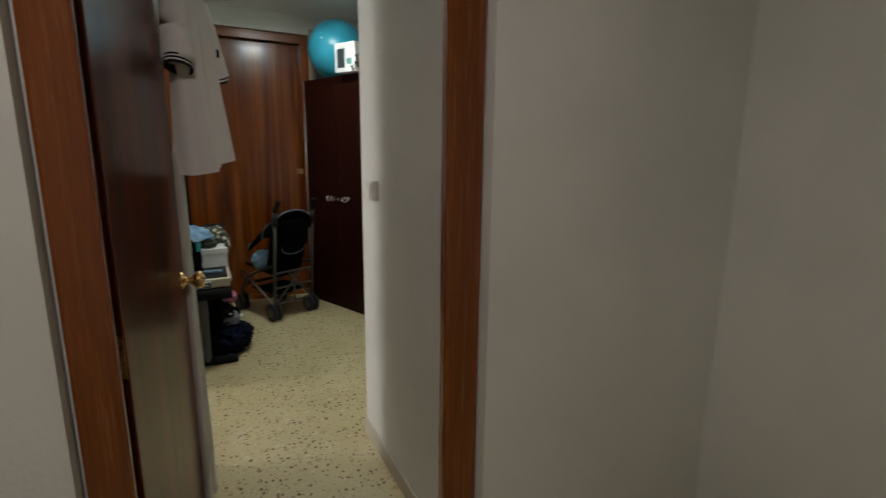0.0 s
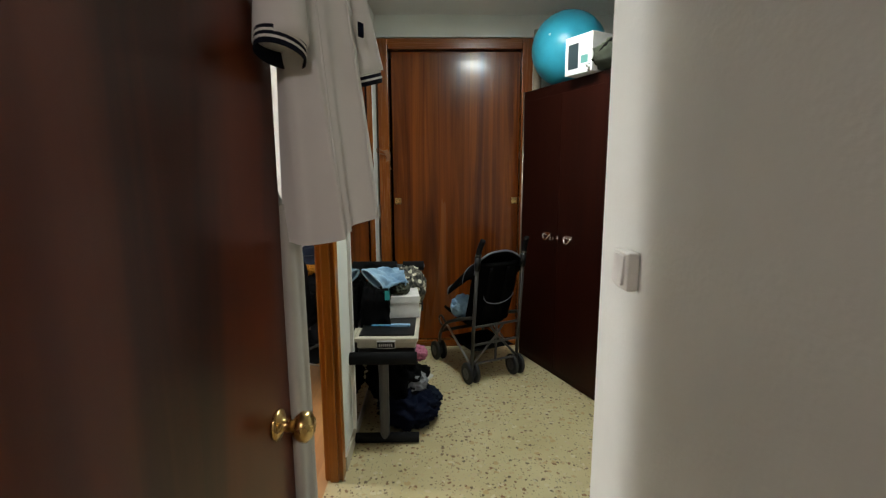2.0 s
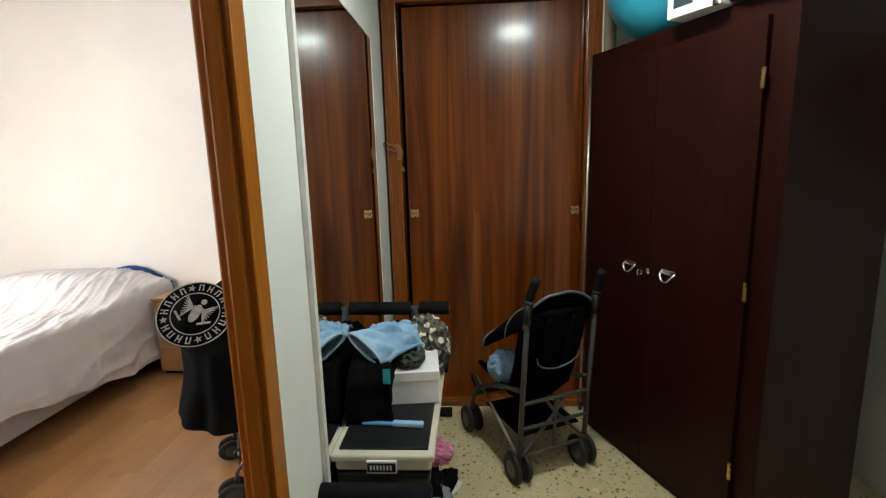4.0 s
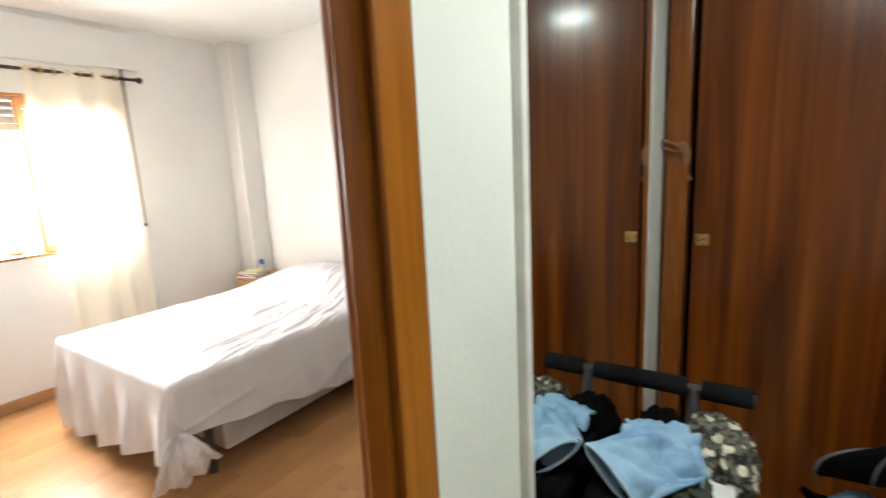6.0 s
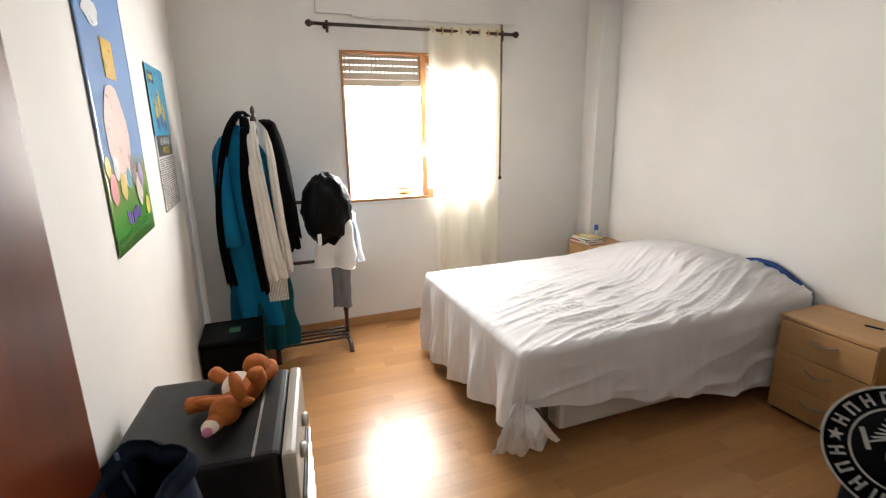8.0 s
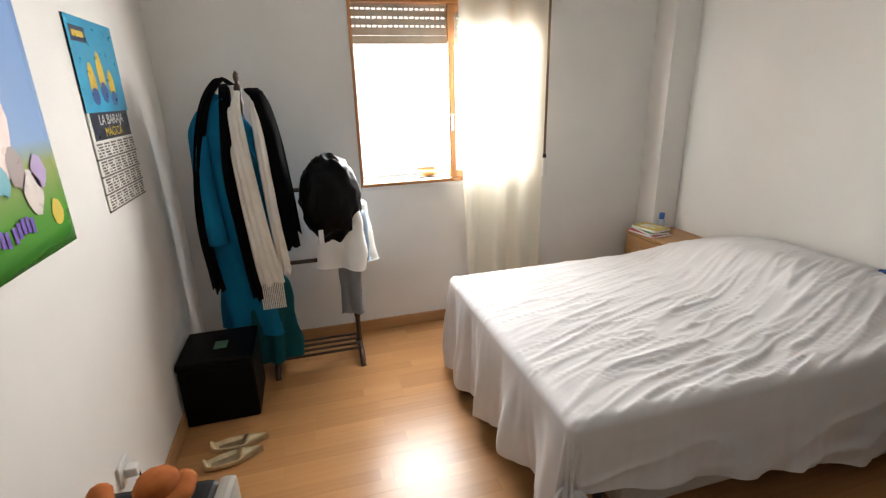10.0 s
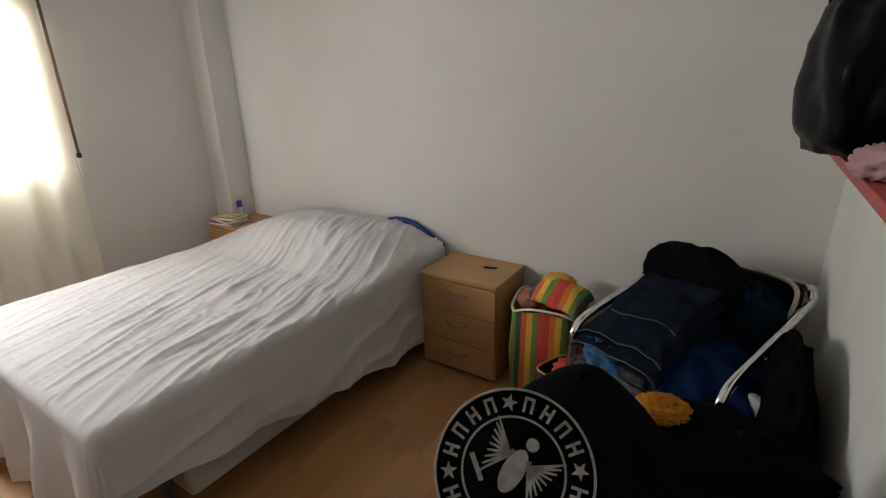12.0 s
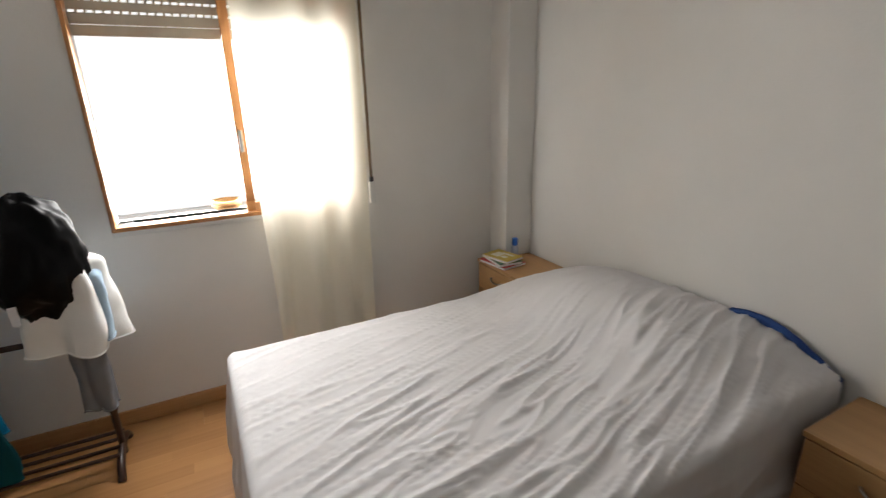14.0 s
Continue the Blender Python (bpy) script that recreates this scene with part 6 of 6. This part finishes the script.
def drape(name, at, label, cat, mat, w, l, h, seed, rz=0, hang=0.2, amp=0.03):
    """Cloth lying over something, its near end hanging down."""
    t = thing(name, at, label, cat, rz)

    def f(u, v):
        x = (u - 0.5) * w
        s = v * (l + hang)
        if s < l:
            y, z = l - s, h
        else:
            y, z = -0.03 * smooth(0, 0.05, s - l), h - (s - l)
        k = 1 - abs(nz(x * 14 + seed, s * 5, seed)) * 2
        z += amp * max(0, k) ** 2 * (1 if s < l else 0.3) + amp * 0.8 * nz(x * 6, s * 6, seed + 2)
        y += 0.02 * nz(x * 9, s * 5, seed + 4) - (0.02 * max(0, k) if s >= l else 0)
        x += 0.02 * nz(s * 5, seed, x * 3)
        return x, y, z - 1.2 * h * max(0, abs(u - 0.5) - 0.42)

    part("fabric", sheet(44, 44, f, thick=0.006), mat, t, "", True)
    part("hem", tube([f(k / 30, 1.0) for k in range(31)], 0.004, 6), mat, t, "stitched hem", True)
    part("side_seam", tube([f(0.3, k / 30) for k in range(31)], 0.0025, 6), mat, t, "raised side seam", True)
    return t


heap("black_trousers", (1.335, -1.24, 0.62), (0.075, 0.17, 0.10), BLACK_CL, "black trousers heaped on the tub", "trousers", 20.0, (0, 0, 0), 0.15, 2.0, -0.096)
drape("trouser_leg", (1.338, -1.44, 0), "black trousers hanging off the front of the pile", "trousers", BLACK_CL, 0.15, 0.22, 0.695, 19.0, 0, 0.17, 0.012)
jn = thing("faded_jeans", (0, 0, 0), "faded light blue jeans crumpled on the pile", "jeans")
SEAM = cloth("pale_denim_seam", (0.42, 0.56, 0.70), (0.34, 0.48, 0.62), 30)


def leg(hem, far, w0, w1, thick, seed, bulge):
    """A flattened, creased trouser leg with an open hem."""
    hem, far, w0, w1 = Vector(hem), Vector(far), Vector(w0), Vector(w1)

    def f(u, v):
        a = u * 2 * math.pi
        c = hem.lerp(far, v) + Vector((0, 0, bulge * math.sin(math.pi * v)))
        w = w0.lerp(w1, v)
        nrm = w.cross(far - hem).normalized()
        side = math.copysign(abs(math.cos(a)) ** 0.8, math.cos(a))
        crease = 0.016 * (1 - 3 * abs(nz(u * 5 + seed, v * 4 + u * 3, seed))) + 0.008 * nz(u * 14, v * 9, seed + 3)
        t = thick * (1 - 0.75 * v * v)
        return c + w * side + nrm * (math.sin(a) * t + crease * smooth(0, 0.15, v) * abs(math.sin(a)))

    part("leg", sheet(56, 40, f, thick=0.004), DENIM_LT, jn, "faded blue leg", True)
    part("hem", tube([f(k / 48, 0.0) for k in range(48)], 0.0045, 6, close=True), SEAM, jn, "pale stitched hem", True)
    part("seam", tube([f(0.52, k / 24) for k in range(25)], 0.003, 6), SEAM, jn, "pale side seam", True)


leg((1.322, -1.415, 0.750), (1.475, -1.20, 0.722), (-0.054, 0.012, 0.050), (-0.012, 0.07, 0.012), 0.020, 1.0, 0.004)
leg((1.335, -1.375, 0.735), (1.465, -1.15, 0.700), (-0.060, 0.020, 0.042), (-0.03, 0.07, 0.012), 0.018, 4.0, 0.020)
part("waistband", sheet(30, 16, lambda u, v: (1.30 + 0.14 * u + 0.01 * nz(u * 4, v * 3), -1.24 + 0.10 * v + 0.04 * u, 0.735 + 0.018 * math.sin(math.pi * v) + 0.02 * nz(u * 6, v * 5, 2.0)), thick=0.006), DENIM_LT, jn, "folded waistband", True)
FLORAL = Nodes("black_floral", 0.8)
v_ = FLORAL.t.nodes.new("ShaderNodeTexVoronoi")
v_.inputs["Scale"].default_value = 26
FLORAL.link(FLORAL.co, v_.inputs["Vector"])
fl_ = FLORAL.ramp(v_.outputs["Distance"], [(0.30, (0.62, 0.58, 0.46)), (0.36, (0.015, 0.015, 0.014))])
FLORAL = FLORAL.color(FLORAL.mix(0.18, fl_, FLORAL.ramp(FLORAL.noise(60, 3), [(0.45, (0.012, 0.012, 0.012)), (0.55, (0.6, 0.55, 0.42))]))).m
heap("floral_top", (1.495, -1.06, 0.625), (0.08, 0.10, 0.105), FLORAL, "black floral top on the pile", "garment", 23.0, (0, 0, 20), 0.25, 2.4, -0.10)
heap("dark_jumper", (1.36, -1.02, 0.59), (0.085, 0.12, 0.10), BLACK_CL, "dark jumper at the back of the pile", "garment", 24.0, (0, 0, 0), 0.2, 2.2, -0.08)
heap("olive_cloth", (1.435, -1.25, 0.665), (0.055, 0.085, 0.035), OLIVE_CL, "dark olive cloth on the shoe box", "cloth", 25.0, (0, 0, 20), 0.3, 2.4, -0.018)
tg = thing("turquoise_tag", (1.402, -1.475, 0.655), "turquoise tag hanging from the trousers", "tag")
part("card", box(-0.012, 0.012, -0.002, 0.002, 0.0, 0.05, 0.001), plastic("turquoise", (0.02, 0.35, 0.38), 0.5), tg)
for i, (x, y, z, s, m, lb) in enumerate((
        (1.50, -1.50, 0.085, (0.13, 0.13, 0.085), NAVY, "navy garment on the floor under the bench"), (1.42, -1.38, 0.20, (0.12, 0.16, 0.12), BLACK_CL, "black garment heaped under the bench"),
        (1.58, -1.42, 0.10, (0.07, 0.10, 0.05), DENIM_DK, "dark denim garment on the heap"), (1.50, -1.42, 0.19, (0.075, 0.09, 0.05), GREY_CL, "grey garment on the heap"), (1.52, -1.30, 0.30, (0.045, 0.07, 0.04), PINK_CL, "pink cloth on the heap"))):
    heap("floor_clothes", (x, y, z), s, m, lb, "clothes", 30.0 + i * 1.7, (0, 0, 20 * i), 0.3, 2.8, -s[2] * 0.93)
tr = thing("trainer", (1.55, -1.36, 0.19), "black and grey trainer on the heap", "shoe", -30)
bm = lump(0.04, 0.11, 0.045, 35.0, 0.1, 1.8, -0.03, 24)
part("upper", bm, BLACK_CL, tr, "black upper", True)
part("sole", box(-0.038, 0.038, -0.11, 0.11, -0.042, -0.026, 0.008), WHITE_PL, tr, "pale sole")

sw = thing("light_switch", (2.04, -2.93, 1.115), "cream rocker light switch on the wall", "light switch", kind="structure")
part("plate", box(-0.024, 0, -0.036, 0.036, -0.038, 0.038, 0.006, seg=3), WHITE_PL, sw, "cream plate")
part("rocker", box(-0.030, -0.023, -0.025, 0.025, -0.030, 0.030, 0.004), WHITE_PL, sw, "cream rocker").matrix_basis = pose(0, 0, 0, 0, 4)

shirt = thing("polo_shirt", (1.452, -2.975, 0), "white polo shirt with navy striped cuffs on the open door", "shirt", 62)
shirt.matrix_world = pose(1.445, -2.975, 0, 0, 0, 62) @ Matrix.Diagonal((0.84, 1, 1, 1))
# local x runs along the shoulders


def polo(u, v):
    a = u * 2 * math.pi
    c = math.cos(a)
    z = 1.76 - 0.545 * v
    wide = (0.104 - 0.042 * v) if c < 0 else (0.080 + 0.055 * v)
    wide *= 0.8 + 0.2 * smooth(0, 0.2, v)
    th = (0.034 + 0.030 * v) * (1 + (0.05 + 0.38 * v) * (1 - 2.2 * abs(nz(a * 1.6, 0.6 * v, 4.0))) + 0.22 * v * math.sin(a * 5 + 1.3))
    return wide * c * (1 + 0.03 * v * math.sin(a * 5)), th * math.sin(a), z - 0.05 * abs(c) * (1 - smooth(0, 0.15, v)) + 0.034 * c * v


part("body", sheet(120, 44, polo), WHITE_CL, shirt, "white polo body", True)
for u_ in (0.66, 0.80):
    part("seam", tube([Vector(polo(u_, k / 30)) for k in range(31)], 0.0022, 6), WHITE_CL, shirt, "raised white seam", True)
NAVY_RIB = cloth("navy_rib", (0.008, 0.010, 0.022), (0.005, 0.006, 0.014), 30)
STRIPE = NAVY_RIB
for s in (-1, 1):
    pts = arc([(0.070 * s, 0, 1.700), (0.100 * s, -0.006, 1.610), (0.122 * s + 0.008, -0.014, 1.500 - 0.006 * s)], 6)
    sl = part("sleeve", tube(pts, 0.05, 22, radii=[0.032 + 0.0012 * k for k in range(13)]), WHITE_CL, shirt, "short white sleeve", True)
    d_ = (Vector((0.035 * s, -0.01, -0.14))).normalized()
    for k, (h0, h1, rr, mt, nm) in enumerate(((-0.006, 0.022, 0.0505, NAVY_RIB, "cuff"), (0.0, 0.004, 0.0512, WHITE_CL, "cuff_stripe"), (0.010, 0.014, 0.0512, WHITE_CL, "cuff_stripe"))):
        ax = d_.cross(Vector((0, 1, 0))).normalized()
        ay = d_.cross(ax)
        ring = lambda u, v: Vector(pts[-1]) + d_ * (h0 + (h1 - h0) * v) + (ax * math.cos(2 * math.pi * u) + ay * math.sin(2 * math.pi * u) * 0.72) * rr
        part(nm, sheet(24, 1, ring, thick=0.002), mt, sl, "navy ribbed cuff" if k == 0 else "white stripe in the cuff", True)
part("collar", tube(arc([(-0.06, -0.02, 1.765), (0.0, -0.045, 1.735), (0.06, -0.02, 1.765), (0.0, 0.02, 1.785)], 6), 0.014, 8, close=False), STRIPE, shirt, "navy trimmed collar", True)
part("crest", box(-0.008, 0.008, -0.003, 0.0, -0.012, 0.012), NAVY, shirt, "small navy crest").matrix_basis = pose(0.06, -0.058, 1.555)
part("hanger", tube(arc([(-0.09, 0, 1.73), (0, 0, 1.78), (0, 0, 1.92), (-0.07, 0.05, 2.04), (-0.10, 0.06, 2.04)], 6), 0.004, 6), BLACK_PL, shirt, "dark hanger hook", True)
under = hanging("white_towel", (1.372, -2.965, 0), 0.07, 1.30, 0.05, 0.05, cloth("grey_white_cotton", (0.55, 0.54, 0.50), (0.48, 0.47, 0.43)), "long pale cloth hanging behind the door's edge", "cloth", 40.0, 4, 0.25, 0.8)

cl1 = thing("ceiling_lamp", (2.03, -1.58, ZH), "round opal ceiling lamp, lit", "ceiling lamp")
part("base", lathe([(0.13, -0.012), (0.13, 0.0)], 32), WHITE_PL, cl1, "white base", True)
part("shade", lathe([(0.125, -0.012), (0.12, -0.035), (0.09, -0.052), (0.002, -0.06)], 32), LAMP_GLASS, cl1, "opal glass shade", True)
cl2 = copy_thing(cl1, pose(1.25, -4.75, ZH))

# ---- outside ----
bd = bmesh.new()
box(-60.5, -60, -60, 60, -30, 40, 0, bd)
BACK = glow("hazy_daylight", (1.0, 0.99, 0.97), 3.2)
tagged(link_mesh("backdrop", bd, BACK), "hazy white daylight far outside the window", "backdrop", kind="structure")
rail = thing("balcony_ledge", (WX - 0.55, -1.55, 0.945), "sunlit balcony ledge with a straw basket", "balcony")
part("ledge", box(0.08, 0.31, -0.6, 0.9, -0.03, 0.0, 0.01), WHITE_PL, rail, "pale ledge")
part("basket", lathe([(0.05, 0.0), (0.075, 0.02), (0.08, 0.05), (0.07, 0.05), (0.045, 0.01)], 20), cloth("straw", (0.6, 0.42, 0.22), (0.5, 0.33, 0.16)), rail, "straw basket", True).matrix_basis = pose(0.25, 0.210, 0)
pen = thing("sunglasses_case", (-2.43, -1.77, 0.957), "slim black case lying on the window sill", "case", 4)
part("body", box(-0.018, 0.018, -0.045, 0.02, 0, 0.016, 0.006), BLACK_PL, pen)
part("flap", box(-0.014, 0.014, 0.02, 0.045, 0, 0.010, 0.004), BLACK_PL, pen, "black flap")
tagged(link_mesh("ground", box(-20, WX - 0.8, -60, 60, -6.1, -6.0), CREAM_PL), "pale sunlit ground outside", "ground", kind="structure")

# ---- floor planks ----
PW, PL = 0.1965, 1.2
rng = random.Random(4)
full = {}


def plank_mesh(w, l):
    key_ = (round(w, 3), round(l, 3))
    if key_ not in full:
        me = bpy.data.meshes.new("plank")
        b = box(0.0001, w - 0.0001, 0.0001, l - 0.0001, -0.008, 0.0, 0.0003, seg=1)
        b.to_mesh(me)
        b.free()
        me.materials.append(LAMINATE)
        full[key_] = me
    return full[key_]


x, row = WX, 0
while x < EX - 0.001:
    w = min(PW, EX - x)
    y = PY - (0.45 * row % 1.2)
    while y < BY:
        y0, y1 = max(y, PY), min(y + PL, BY)
        if y1 - y0 > 0.02:
            pk_ = new("plank", plank_mesh(w, y1 - y0))
            pk_.parent = floor
            pk_.location = (x, y0, 0)
        y += PL
    x += w
    row += 1
